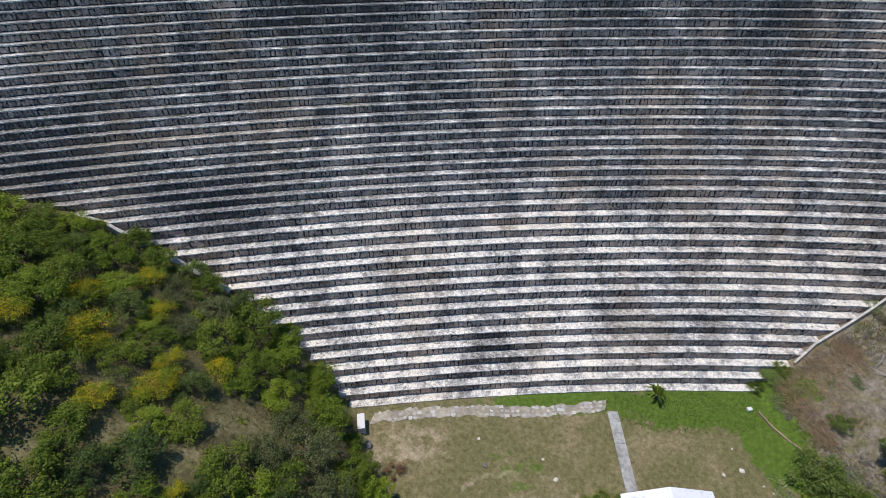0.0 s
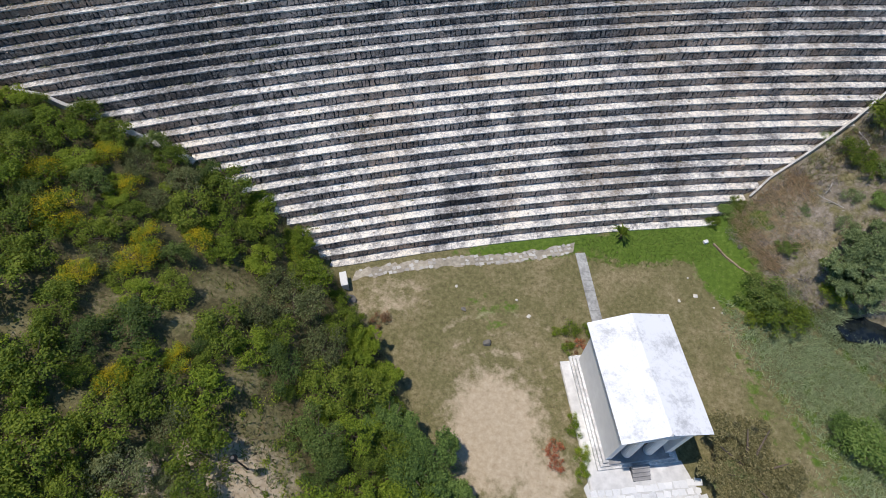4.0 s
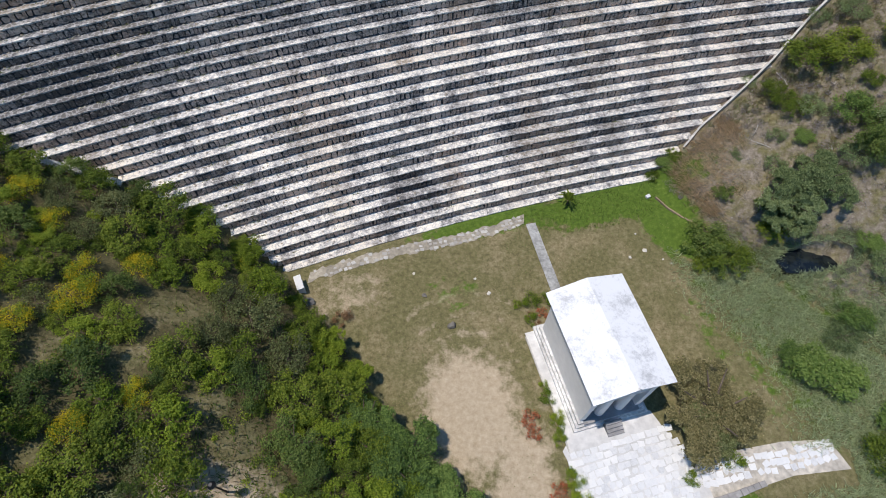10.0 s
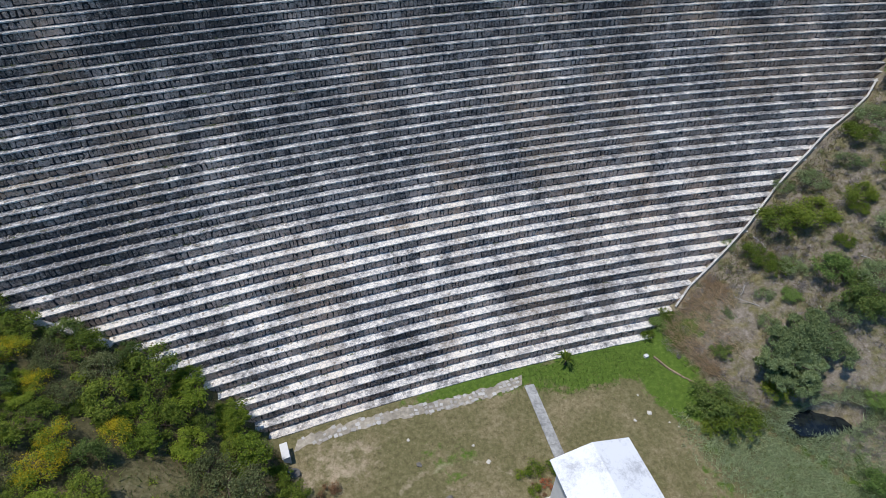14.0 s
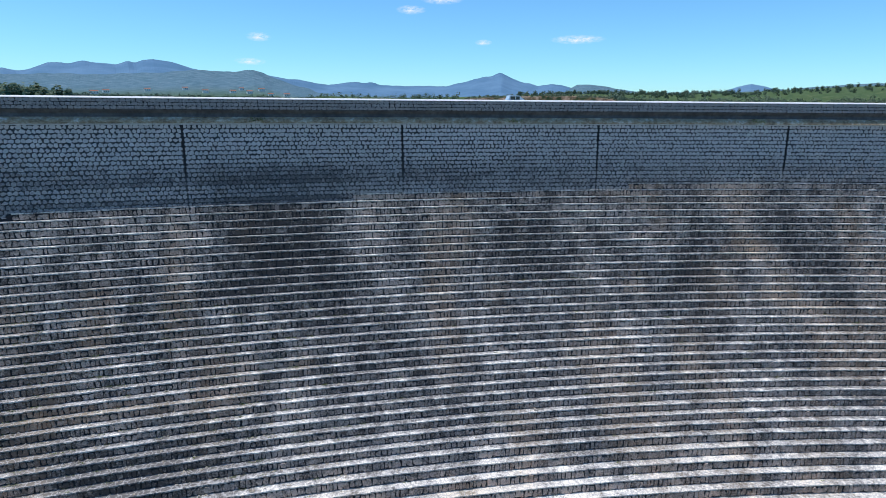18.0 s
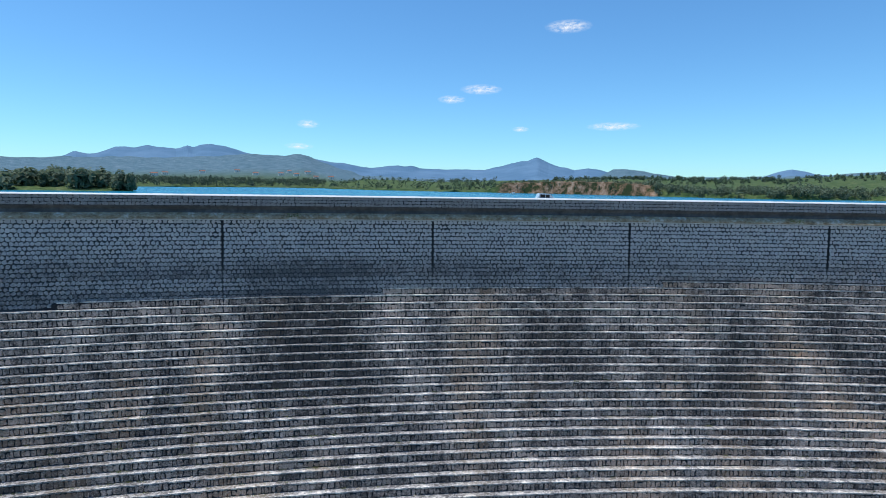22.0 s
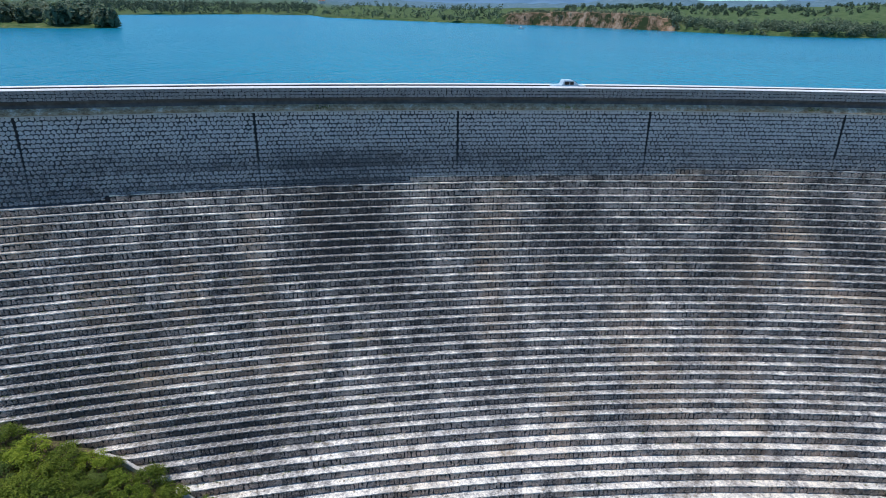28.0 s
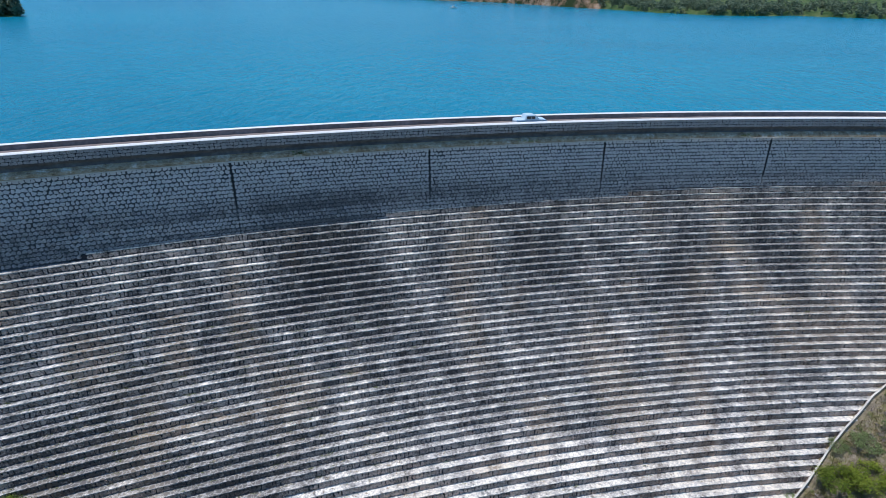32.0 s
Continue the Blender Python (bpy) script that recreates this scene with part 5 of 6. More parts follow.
def cards(points, normals, size, r, aspect=0.6):
    """Small leaf cards, slightly folded, at points."""
    N = len(points)
    n = normals + r.normal(0, 0.5, (N, 3)) + np.array([0, 0, 0.6])
    n /= np.linalg.norm(n, axis=1, keepdims=True) + 1e-9
    t = np.cross(n, r.normal(0, 1, (N, 3)))
    t /= np.linalg.norm(t, axis=1, keepdims=True) + 1e-9
    w = np.cross(n, t)
    s = (size * r.uniform(0.6, 1.35, (N, 1)))
    a = points - t * s * 0.5
    b_ = points + w * s * aspect * 0.5 + n * s * 0.12
    c_ = points + t * s * 0.5
    d_ = points - w * s * aspect * 0.5 + n * s * 0.12
    v = np.stack([a, b_, c_, d_], 1).reshape(-1, 3)
    f = np.arange(N * 4).reshape(N, 4)
    return v, f


def cloud(r, blobs, per, spread, size, flat=0.75, shell=0.55):
    """Leaf clumps: blobs of leaves heaped into an uneven crown about one metre in radius."""
    P_, N_ = [], []
    for _ in range(blobs):
        ang, q = r.uniform(0, 2 * np.pi), math.sqrt(r.random())
        cx, cy = 0.86 * q * math.cos(ang), 0.76 * q * math.sin(ang)
        cz = 0.3 + flat * (1 - 0.6 * q * q) * r.uniform(0.3, 1.1)
        rad = spread * r.uniform(0.5, 1.3)
        k = int(per * (rad / spread) ** 2)
        d = r.normal(0, 1, (k, 3))
        d /= np.linalg.norm(d, axis=1, keepdims=True)
        d[:, 2] = np.where(d[:, 2] < -0.35, -d[:, 2], d[:, 2])
        rr = rad * (shell + (1 - shell) * r.random((k, 1)) ** 0.5) * (1 + 0.32 * r.normal(0, 1, (k, 1)))
        P_.append(np.array([cx, cy, cz]) + d * rr)
        N_.append(d)
    return cards(np.concatenate(P_), np.concatenate(N_), size, r)


def limb_mesh(r, count, height, thick):
    """A short tapered trunk that forks into crooked limbs."""
    bm = bmesh.new()

    def tube(p, q, a, b_):
        ax = (q - p)
        m = Matrix.Translation((p + q) / 2) @ ax.to_track_quat("Z", "Y").to_matrix().to_4x4()
        bmesh.ops.create_cone(bm, cap_ends=True, segments=6, radius1=a, radius2=b_, depth=ax.length, matrix=m)

    base = Vector((0, 0, -0.25))
    fork = Vector((r.uniform(-0.05, 0.05), r.uniform(-0.05, 0.05), height * 0.35))
    tube(base, fork, thick, thick * 0.7)
    for k in range(count):
        a = 2 * math.pi * (k + r.uniform(-0.3, 0.3)) / count
        mid = fork + Vector((0.28 * math.cos(a), 0.28 * math.sin(a), height * 0.25))
        tip = mid + Vector((0.34 * math.cos(a + r.uniform(-0.5, 0.5)), 0.34 * math.sin(a + r.uniform(-0.5, 0.5)), height * r.uniform(0.2, 0.35)))
        tube(fork, mid, thick * 0.5, thick * 0.34)
        tube(mid, tip, thick * 0.34, thick * 0.12)
    return bm


def plant(name, seed, mat, blobs, per, spread, size, flat, label, category, group, thick=0.06, shell=0.55, bloom=0):
    r = np.random.default_rng(seed)
    th = tagged(new(name), label, category, group)
    part("stem", limb_mesh(r, 4, 0.8 * (0.35 + flat), thick), M_BARK, th)
    v, f = cloud(r, blobs, per, spread, size, flat, shell)
    part("crown", mesh_of("crown", v, f, mat), None, th)
    if bloom:
        v2, f2 = cloud(r, blobs, bloom, spread * 1.04, size * 0.7, flat, 0.9)
        v2 = v2.reshape(-1, 4, 3)
        v2 = v2[v2[:, :, 2].mean(1) > 0.45].reshape(-1, 3)
        part("blossom", mesh_of("blossom", v2, np.arange(len(v2)).reshape(-1, 4), L_GOLD), None, th, "yellow blossom")
    return th


G1 = "shrubs on the bushy hillside"
PROTO = {
    "green": [plant("shrub", 100 + i, L_GREEN, 32, 115, 0.23, 0.08, 0.75, "dense green broad-leaved shrub on the hillside", "shrub", G1) for i in range(3)],
    "dark": [plant("shrub", 120 + i, L_DARK, 30, 120, 0.23, 0.075, 0.8, "dark green leathery shrub on the hillside", "shrub", G1) for i in range(2)],
    "lime": [plant("shrub", 140 + i, L_LIME, 32, 105, 0.22, 0.085, 0.75, "bright yellow-green shrub on the hillside", "shrub", G1) for i in range(2)],
    "olive": [plant("shrub", 160 + i, L_OLIVE, 32, 85, 0.22, 0.07, 0.6, "sparse grey-olive shrub on the hillside", "shrub", G1) for i in range(2)],
    "broom": [plant("broom_shrub", 180 + i, L_LIME, 28, 85, 0.24, 0.075, 0.8, "broom shrub covered in yellow blossom", "shrub", G1, bloom=75) for i in range(2)],
}
for protos in PROTO.values():
    for p in protos:
        p.matrix_world = pose(0, 0, -30)


def put(kind, x, y, rad, high=1.0, sink=0.12, base=None):
    """One more plant of a kind, or the first itself."""
    protos = PROTO[kind] if base is None else [base]
    p = protos[int(rp.integers(len(protos)))]
    x, y, z, k = seat(x, y)
    rad, zz_ = rad * k, z - sink
    m = Matrix.LocRotScale((x, y, zz_), Euler((rp.uniform(-0.08, 0.08), rp.uniform(-0.08, 0.08), rp.uniform(0, 6.28))), (rad, rad * rp.uniform(0.85, 1.15), rad * high))
    return copy_thing(p, m)


rp = np.random.default_rng(77)
BROOM = [(-27.7, -15.2, 1.9), (-27.2, -17.8, 2.0), (-35.2, -8.3, 1.7), (-34.3, -15.9, 2.3), (-20.1, -24.1, 1.4), (-31.8, -10.9, 1.5), (-40, -18, 2.0), (-33, -16.8, 1.7), (-18.0, -9.6, 1.3), (-24.6, -13.4, 1.6), (-29.8, -20.6, 1.7), (-22.8, -27.4, 1.5), (-37.5, -13.2, 1.9)]
taken = []
for x, y, r_ in BROOM:
    put("broom", x, y, r_, 0.95)
    taken.append((x, y, r_))
tries = 0
while len(taken) < 300 and tries < 40000:
    tries += 1
    x, y = rp.uniform(-60, 9), rp.uniform(-46, 2)
    a_, d_ = float(across(x, y)), float(along(x, y))
    left = float(np.interp(d_, [30, 40, 43, 48, 52, 58, 68, 90, 140], [-21.8, -21.5, -20.2, -17.7, -16.0, -14.8, -12, -8, -6]))
    if a_ > left - 0.8 or a_ < -62 or d_ > 84 or d_ < 19:
        continue
    sx, sy, sz, k = seat(x, y)
    d_ = float(down(sx, sy))
    face = float(np.interp(d_, DROP, Z_LEVEL))
    rad = float(rp.uniform(1.7, 3.1) if tries < 14000 else rp.uniform(0.8, 1.5)) * (0.7 if a_ > left - 2.5 else 1.0)
    if d_ < DROP[-1] and sz < face + 0.15 + 0.2 * rad:
        continue
    if any((x - u) ** 2 + (y - w_) ** 2 < (0.57 * (rad + q_)) ** 2 for u, w_, q_ in taken):
        continue
    if any((x - u) ** 2 + (y - w_) ** 2 < (q_ + 0.3 * rad) ** 2 for u, w_, q_ in BARE):
        continue
    low = y < -22 - 0.4 * (x + 20) and x < -8
    kind = str(rp.choice(["green", "dark", "lime", "olive"], p=[0.42, 0.02, 0.54, 0.02] if a_ > left - 5 else [0.48, 0.2, 0.24, 0.08] if low else [0.36, 0.12, 0.36, 0.16]))
    put(kind, x, y, rad, rp.uniform(0.7, 1.05))
    taken.append((x, y, rad))

# plants of the dry slope and the clearing's edge
G2 = "bushes on the dry slope"
r_green = plant("bush", 300, L_GREEN, 32, 115, 0.23, 0.075, 0.8, "round green bush on the dry slope", "bush", G2)
r_dark = plant("bush", 301, L_DARK, 32, 120, 0.23, 0.075, 0.85, "dense dark green bush beside the lawn", "bush", G2)
r_lime = plant("bush", 302, L_FRESH, 32, 115, 0.23, 0.08, 0.8, "bright green bush among grey reeds", "bush", G2)
r_olive = plant("bush", 303, L_SAGE, 32, 90, 0.22, 0.07, 0.65, "grey-green scrubby bush on the dry slope", "bush", G2)
for p in (r_green, r_dark, r_lime, r_olive):
    PROTO[p["label"]] = [p]
    p.matrix_world = pose(0, 0, -30)
BUSH_FOOT = [
    (r_dark, 27.8, -1.2, 1.9, 1.1), (r_green, 29.4, -3.2, 1.9, 1.0), (r_green, 27.3, -3.6, 1.0, 0.9), (r_dark, 30.0, 4.6, 1.0, 0.9),
    (r_green, 35.6, 15.5, 1.5, 0.9), (r_green, 37.1, 13.0, 1.3, 0.9), (r_green, 34.4, 0.2, 1.2, 0.9), (r_green, 38.8, 19.0, 2.1, 0.9),
    (r_green, 41.6, 19.3, 2.0, 0.9), (r_olive, 41.9, 7.0, 1.7, 1.0), (r_dark, 43.6, 7.2, 1.7, 1.0),
    (r_olive, 44.8, 10.4, 1.7, 1.0), (r_olive, 34.7, 6.6, 1.3, 0.9), (r_olive, 38.6, 13.2, 1.3, 0.7), (r_green, 46.3, 20.5, 1.6, 1.0),
    (r_olive, 43.2, 24.5, 1.6, 0.7)]
BUSH_SLOPE = [
    (r_green, 49.4, 29.6, 1.6, 1.0), (r_olive, 47.5, 26.0, 1.5, 0.8), (r_olive, 51.5, 31.5, 1.9, 1.0), (r_dark, 55.0, 34.0, 2.4, 1.3),
    (r_dark, 57.5, 37.5, 2.6, 1.4), (r_dark, 59.5, 41.5, 2.8, 1.5), (r_green, 50.5, 22.0, 2.0, 1.0), (r_olive, 48.0, 15.0, 1.8, 1.0),
    (r_olive, 52.0, 26.5, 1.8, 0.9), (r_lime, 48.5, 11.0, 1.6, 1.0), (r_lime, 35.6, -14.2, 2.0, 1.0), (r_lime, 37.6, -14.6, 1.7, 1.0),
    (r_lime, 33.9, -13.0, 1.4, 0.9), (r_green, 40.2, -21.5, 1.8, 0.9), (r_lime, 41.5, -18.5, 1.5, 0.9), (r_green, 27.0, -30.0, 1.6, 0.9),
    (r_green, 29.5, -29.4, 1.5, 0.9)]
BUSH_EDGE = [
    (r_green, 31.8, -30.6, 1.8, 0.9), (r_lime, 34.5, -28.6, 1.6, 0.9), (r_olive, 39.2, -10.2, 1.6, 0.8), (r_lime, 40.5, -8.4, 1.5, 0.8),
    (r_olive, 43.5, -3.0, 1.6, 0.9), (r_lime, 42.6, -1.2, 1.1, 0.8), (r_lime, 37.5, 9.9, 0.9, 0.8), (r_olive, 31.5, 9.0, 0.8, 0.6),
    (r_green, 23.5, 7.9, 0.8, 0.8), (r_lime, 24.4, 9.4, 0.6, 0.7), (r_olive, 26.8, 12.6, 0.6, 0.6), (r_olive, 33.5, 18.2, 0.8, 0.6),
    (r_olive, 40.5, 24.5, 1.2, 0.6), (r_green, 43.5, 15.0, 0.9, 0.9), (r_olive, 39.0, 27.5, 1.0, 0.5), (r_olive, 36.8, 23.0, 0.9, 0.5),
    (r_olive, 45.5, 1.5, 1.5, 0.9), (r_lime, 24.6, 9.2, 0.9, 0.8), (r_green, 25.6, 10.2, 0.8, 0.8), (r_lime, 41.3, 11.6, 1.7, 1.1), (r_dark, 42.6, 8.4, 2.0, 1.2)]
for base, x, y, rad, hi_ in BUSH_FOOT + BUSH_SLOPE + BUSH_EDGE:
    put(None, x, y, rad * 1.4, hi_ * 0.8, base=base)


def tree(name, seed, mat, x, y, rad, height, label, leaf=0.13, blobs=24, per=150):
    r = np.random.default_rng(seed)
    th = tagged(new(name), label, "tree")
    bm = limb_mesh(r, 6, 1.0, 0.075)
    part("trunk", bm, M_BARK, th)
    vs_, fs_, n0 = [], [], 0
    for k in range(7):      # uneven lobes round the middle
        q = 0.0 if k == 0 else r.uniform(0.4, 0.85)
        a_ = k * 1.1 + r.uniform(-0.5, 0.5)
        size_ = 0.6 if k == 0 else r.uniform(0.3, 0.55)
        v, f = cloud(r, int(blobs * 1.7 * size_ ** 1.3), int(per * 0.62), 0.27, leaf / rad / size_, 0.95, 0.45)
        vs_.append(v * size_ + np.array([q * math.cos(a_), q * math.sin(a_), 0.62 * (1 - size_) + r.uniform(-0.12, 0.1)]))
        fs_.append(f + n0)
        n0 += len(v)
    v, f = np.concatenate(vs_), np.concatenate(fs_)
    part("crown", mesh_of("crown", v, f, mat), None, th)
    x, y, z, k = seat(x, y)
    th.matrix_world = Matrix.LocRotScale((x, y, z), Euler((0, 0, seed)), (rad, rad, height / 1.45))
    return th


tree("tree", 401, L_BROWN, 25.3, -18.6, 4.6, 4.8, "browned olive-green tree beside the temple porch", 0.2, 38, 300)
tree("tree", 402, L_OLIVE, 24.6, -21.0, 2.4, 3.6, "grey-olive tree shading the paving edge", 0.18, 26, 250)
tree("tree", 403, L_SAGE, 37.2, 4.1, 3.6, 5.4, "grey-green tree casting shade on the slope", 0.19, 36, 300)
tree("tree", 404, L_SAGE, 34.6, 0.8, 2.5, 3.6, "grey-green tree on the dry slope", 0.18, 32, 270)
tree("tree", 411, L_SAGE, 35.6, 2.4, 2.9, 4.6, "spreading grey-green tree on the dry slope", 0.18, 34, 270)
tree("tree", 405, L_FRESH, 2.2, -28.0, 3.9, 4.4, "large leafy green tree at the clearing's edge", 0.19, 44, 260)
tree("tree", 406, L_FRESH, -1.6, -25.8, 3.3, 3.9, "leafy green tree among the hillside bushes", 0.19, 42, 250)
tree("tree", 407, L_FRESH, -4.2, -22.9, 2.6, 3.2, "leafy green small tree above the clearing", 0.17, 36, 200)
tree("tree", 408, L_LIME, -8.6, -16.6, 1.7, 2.6, "leafy lime-green small tree at the clearing's edge", 0.13, 26, 230)
tree("tree", 409, L_LIME, -6.2, -19.0, 1.6, 2.2, "leafy lime-green small tree above dry grass", 0.13, 26, 230)
tree("tree", 410, L_LIME, -18.4, -8.4, 1.7, 2.6, "lime-green small tree against the dam steps", 0.13, 26, 230)

G3 = "small plants by the temple"
red = plant("red_bush", 500, L_RED, 10, 60, 0.3, 0.12, 0.5, "rust-red leafy bush on bare earth", "bush", G3, 0.03)
hedge = plant("low_hedge", 501, L_LIME, 14, 100, 0.3, 0.1, 0.65, "low green hedge plant by the temple strip", "bush", G3, 0.03)
L_RUST = leaf_mat("rust_brown_leaves", (0.12, 0.065, 0.03), (0.26, 0.15, 0.075), (0.4, 0.25, 0.14))
drybush = plant("dry_bush", 502, L_RUST, 11, 80, 0.32, 0.12, 0.35, "dry brown bush on bare earth", "bush", G3, 0.03)
first = {}
for base, spots in ((red, [(9.8, -20.7, 1.0), (10.1, -22.0, 0.9), (12.3, -26.6, 1.0), (10.9, -10.4, 0.7)]),
                    (hedge, [(11.3, -18.7, 0.65), (12.2, -20.4, 0.65), (12.3, -21.3, 0.7), (12.4, -22.3, 0.65), (13.5, -25.4, 0.9), (9.6, -9.3, 0.9), (11.3, -9.0, 0.8), (9.8, -11.2, 0.7), (14.0, -27.0, 0.9), (8.4, -9.8, 0.5), (27.1, -22.6, 0.9), (23.3, -24.4, 0.7), (11.0, -17.6, 0.45)]),
                    (drybush, [(-8.3, -13.1, 1.1), (16.5, -8.6, 0.5), (18.0, -8.1, 0.45), (9.8, -10.9, 0.5), (10.6, -11.6, 0.4)])):
    for i, (x, y, rad) in enumerate(spots):
        rad = rad * (1.3 if base is hedge else 1.0)
        m = Matrix.LocRotScale((x, y, ground_z(x, y) - 0.1), Euler((0, 0, i * 1.7)), (rad, rad, rad))
        if i == 0:
            base.matrix_basis = m
        else:
            copy_thing(base, m)
agave = tagged(new("palm_plant"), "small spiky green palm plant on the lawn", "plant")
vs, fs = [], []
for k in range(16):
    a_ = 2 * math.pi * k / 16 + rp.uniform(-0.15, 0.15)
    l_, up_ = rp.uniform(0.6, 1.0), rp.uniform(0.4, 1.0)
    dx, dy = math.cos(a_), math.sin(a_)
    n0 = len(vs)
    for q, w_, z_ in ((0.05, 0.05, 0.3), (0.5, 0.09, 0.3 + up_ * 0.8), (1.0, 0.01, 0.3 + up_ * 0.55)):
        vs += [(dx * l_ * q - dy * w_, dy * l_ * q + dx * w_, z_), (dx * l_ * q + dy * w_, dy * l_ * q - dx * w_, z_)]
    fs += [(n0, n0 + 1, n0 + 3, n0 + 2), (n0 + 2, n0 + 3, n0 + 5, n0 + 4)]
part("leaf_rosette", mesh_of("leaf_rosette", vs, fs, L_GREEN), None, agave)
bm = bmesh.new()
bmesh.ops.create_cone(bm, cap_ends=True, segments=8, radius1=0.12, radius2=0.09, depth=0.5, matrix=Matrix.Translation((0, 0, 0.12)))
part("trunk", bm, M_BARK, agave)
agave.matrix_world = pose(13.6, 3.25, 0) @ Matrix.Scale(1.4, 4)


# first plants of each kind take a real place
spare = [(-30, -40), (-36, -44), (-42, -38), (-48, -30), (-52, -42), (-26, -46), (-34, -52), (-46, -50), (-56, -34), (-22, -40), (-40, -30)]
for p, (x, y) in zip([q for k in ("green", "dark", "lime", "olive", "broom") for q in PROTO[k]], spare):
    p.matrix_basis = Matrix.LocRotScale((x, y, ground_z(x, y) - 0.1), None, (1.8, 1.8, 1.8))
for p, (x, y) in zip((r_green, r_dark, r_lime, r_olive), ((44, 16.5), (33.0, 2.5), (44.5, -12.0), (34.5, 9.5))):
    p.matrix_basis = Matrix.LocRotScale((x, y, ground_z(x, y) - 0.1), None, (1.2, 1.2, 1.0))


def blades(name, xs, ys, zs, height, width, mat, label, seed, lean=0.5):
    """Grass: three-cornered blades, leaning at random."""
    r = np.random.default_rng(seed)
    N = len(xs)
    a_ = r.uniform(0, 2 * np.pi, N)
    h = height * r.uniform(0.5, 1.4, N)
    w = width * r.uniform(0.6, 1.3, N)
    p = np.stack([xs, ys, zs - 0.03], -1)
    side = np.stack([np.cos(a_), np.sin(a_), 0 * a_], -1) * w[:, None]
    tip = p + np.stack([r.normal(0, lean, N) * h, r.normal(0, lean, N) * h, h], -1)
    v = np.stack([p - side, p + side, tip], 1).reshape(-1, 3)
    ob = part(name, mesh_of(name, v, np.arange(3 * N).reshape(N, 3), mat))
    return tagged(ob, label, "grass", kind="stuff")


rg = np.random.default_rng(31)


def scatter(n, x0, x1, y0, y1, keep):
    x, y = rg.uniform(x0, x1, n), rg.uniform(y0, y1, n)
    k = keep(x, y)
    return x[k], y[k]


def dam_clear(x, y):
    d = down(x, y)
    return (d > DROP[-1] + 0.2) | (land(x, y) > np.interp(d, DROP, Z_LEVEL) + 0.4)


def not_built(x, y):
    lx = (x - T_AT[0]) * math.cos(radians(T_TURN)) + (y - T_AT[1]) * math.sin(radians(T_TURN))
    ly = -(x - T_AT[0]) * math.sin(radians(T_TURN)) + (y - T_AT[1]) * math.cos(radians(T_TURN))
    t = np.clip(((x - 9.62) * 2.98 + (y - 0.15) * -8.75) / (2.98 ** 2 + 8.75 ** 2), 0, 1)
    on_path = np.hypot(x - 9.62 - 2.98 * t, y - 0.15 + 8.75 * t) < 0.62
    arm = (x > 23) & (x < 37.2) & (np.abs(y + 23.6 - 0.17 * (x - 28)) < 1.6)
    return ~((np.abs(lx) < 5.3) & (ly < 4.8)) & ~on_path & ~arm


hill_k = lambda x, y: (land(x, y) > 0.3) & (across(x, y) < 0) & dam_clear(x, y)
x, y = scatter(120000, -68, 6, -58, 2, hill_k)
n1 = len(x) // 2
blades("dry_grass", x[:n1], y[:n1], land(x[:n1], y[:n1]), 0.45, 0.035, L_DRY, "dry grass between the hillside shrubs", 1)
blades("undergrowth", x[n1:], y[n1:], land(x[n1:], y[n1:]), 0.5, 0.05, L_GRASS, "green undergrowth between the hillside shrubs", 2)
lawn_k = lambda x, y: (land(x, y) < 0.3) & not_built(x, y) & (down(x, y) > DROP[-1] + 0.1)
x, y = scatter(90000, -16, 40, -36, 12, lambda x, y: lawn_k(x, y) & ((((x - 19) * 0.921 + (y - 4.6) * 0.389) / 11) ** 2 + ((-(x - 19) * 0.389 + (y - 4.6) * 0.921) / 3.3) ** 2 < 1.1))
blades("lawn_grass", x, y, np.zeros(len(x)), 0.22, 0.03, L_GRASS, "lush green lawn grass at the dam foot", 3)
x, y = scatter(42000, -16, 36, -36, 10, lambda x, y: lawn_k(x, y) & (((x - 5) / 4.5) ** 2 + ((y + 20.5) / 6) ** 2 > 1) & (np.sin(0.9 * x) + np.sin(1.1 * y + 0.5 * x) > -0.5))
n1 = len(x) // 2
blades("field_grass", x[:n1], y[:n1], np.zeros(n1), 0.13, 0.025, L_DRY, "short dry grass of the clearing", 4)
blades("field_weeds", x[n1:], y[n1:], np.zeros(len(x) - n1), 0.12, 0.025, L_GRASS, "short green weeds of the clearing", 5)
reed_k = lambda x, y: (across(x, y) > 20 + 1.5 * np.sin(y * 0.3) + rg.normal(0, 1.3, len(x))) & (along(x, y) > 50.5 + 1.5 * np.sin(x)) & not_built(x, y) & (y > -34) & (((x - 37.8) / 3.2) ** 2 + ((y + 2.5 - 0.12 * (x - 37.6)) / 1.4) ** 2 > 1)
x, y = scatter(270000, 24, 62, -34, 2, reed_k)
blades("reeds", x, y, land(x, y), 0.32, 0.04, L_REED, "wind-laid grey-green reeds beside the lawn", 6, 1.0)
off_shade = lambda x, y: ((x - 37.8) / 4.2) ** 2 + ((y + 2.5 - 0.12 * (x - 37.6)) / 2.0) ** 2 > 1
slope_k = lambda x, y: (land(x, y) > 0.8) & off_shade(x, y) & (across(x, y) > 18) & dam_clear(x, y)
x, y = scatter(130000, 22, 75, -4, 48, slope_k)
n1 = int(len(x) * 0.62)
blades("slope_grass", x[:n1], y[:n1], land(x[:n1], y[:n1]), 0.38, 0.035, L_DRY, "dry brown grass on the slope", 7, 0.7)
blades("slope_weeds", x[n1:], y[n1:], land(x[n1:], y[n1:]), 0.4, 0.045, L_OLIVE, "olive weeds on the dry slope", 8, 0.7)


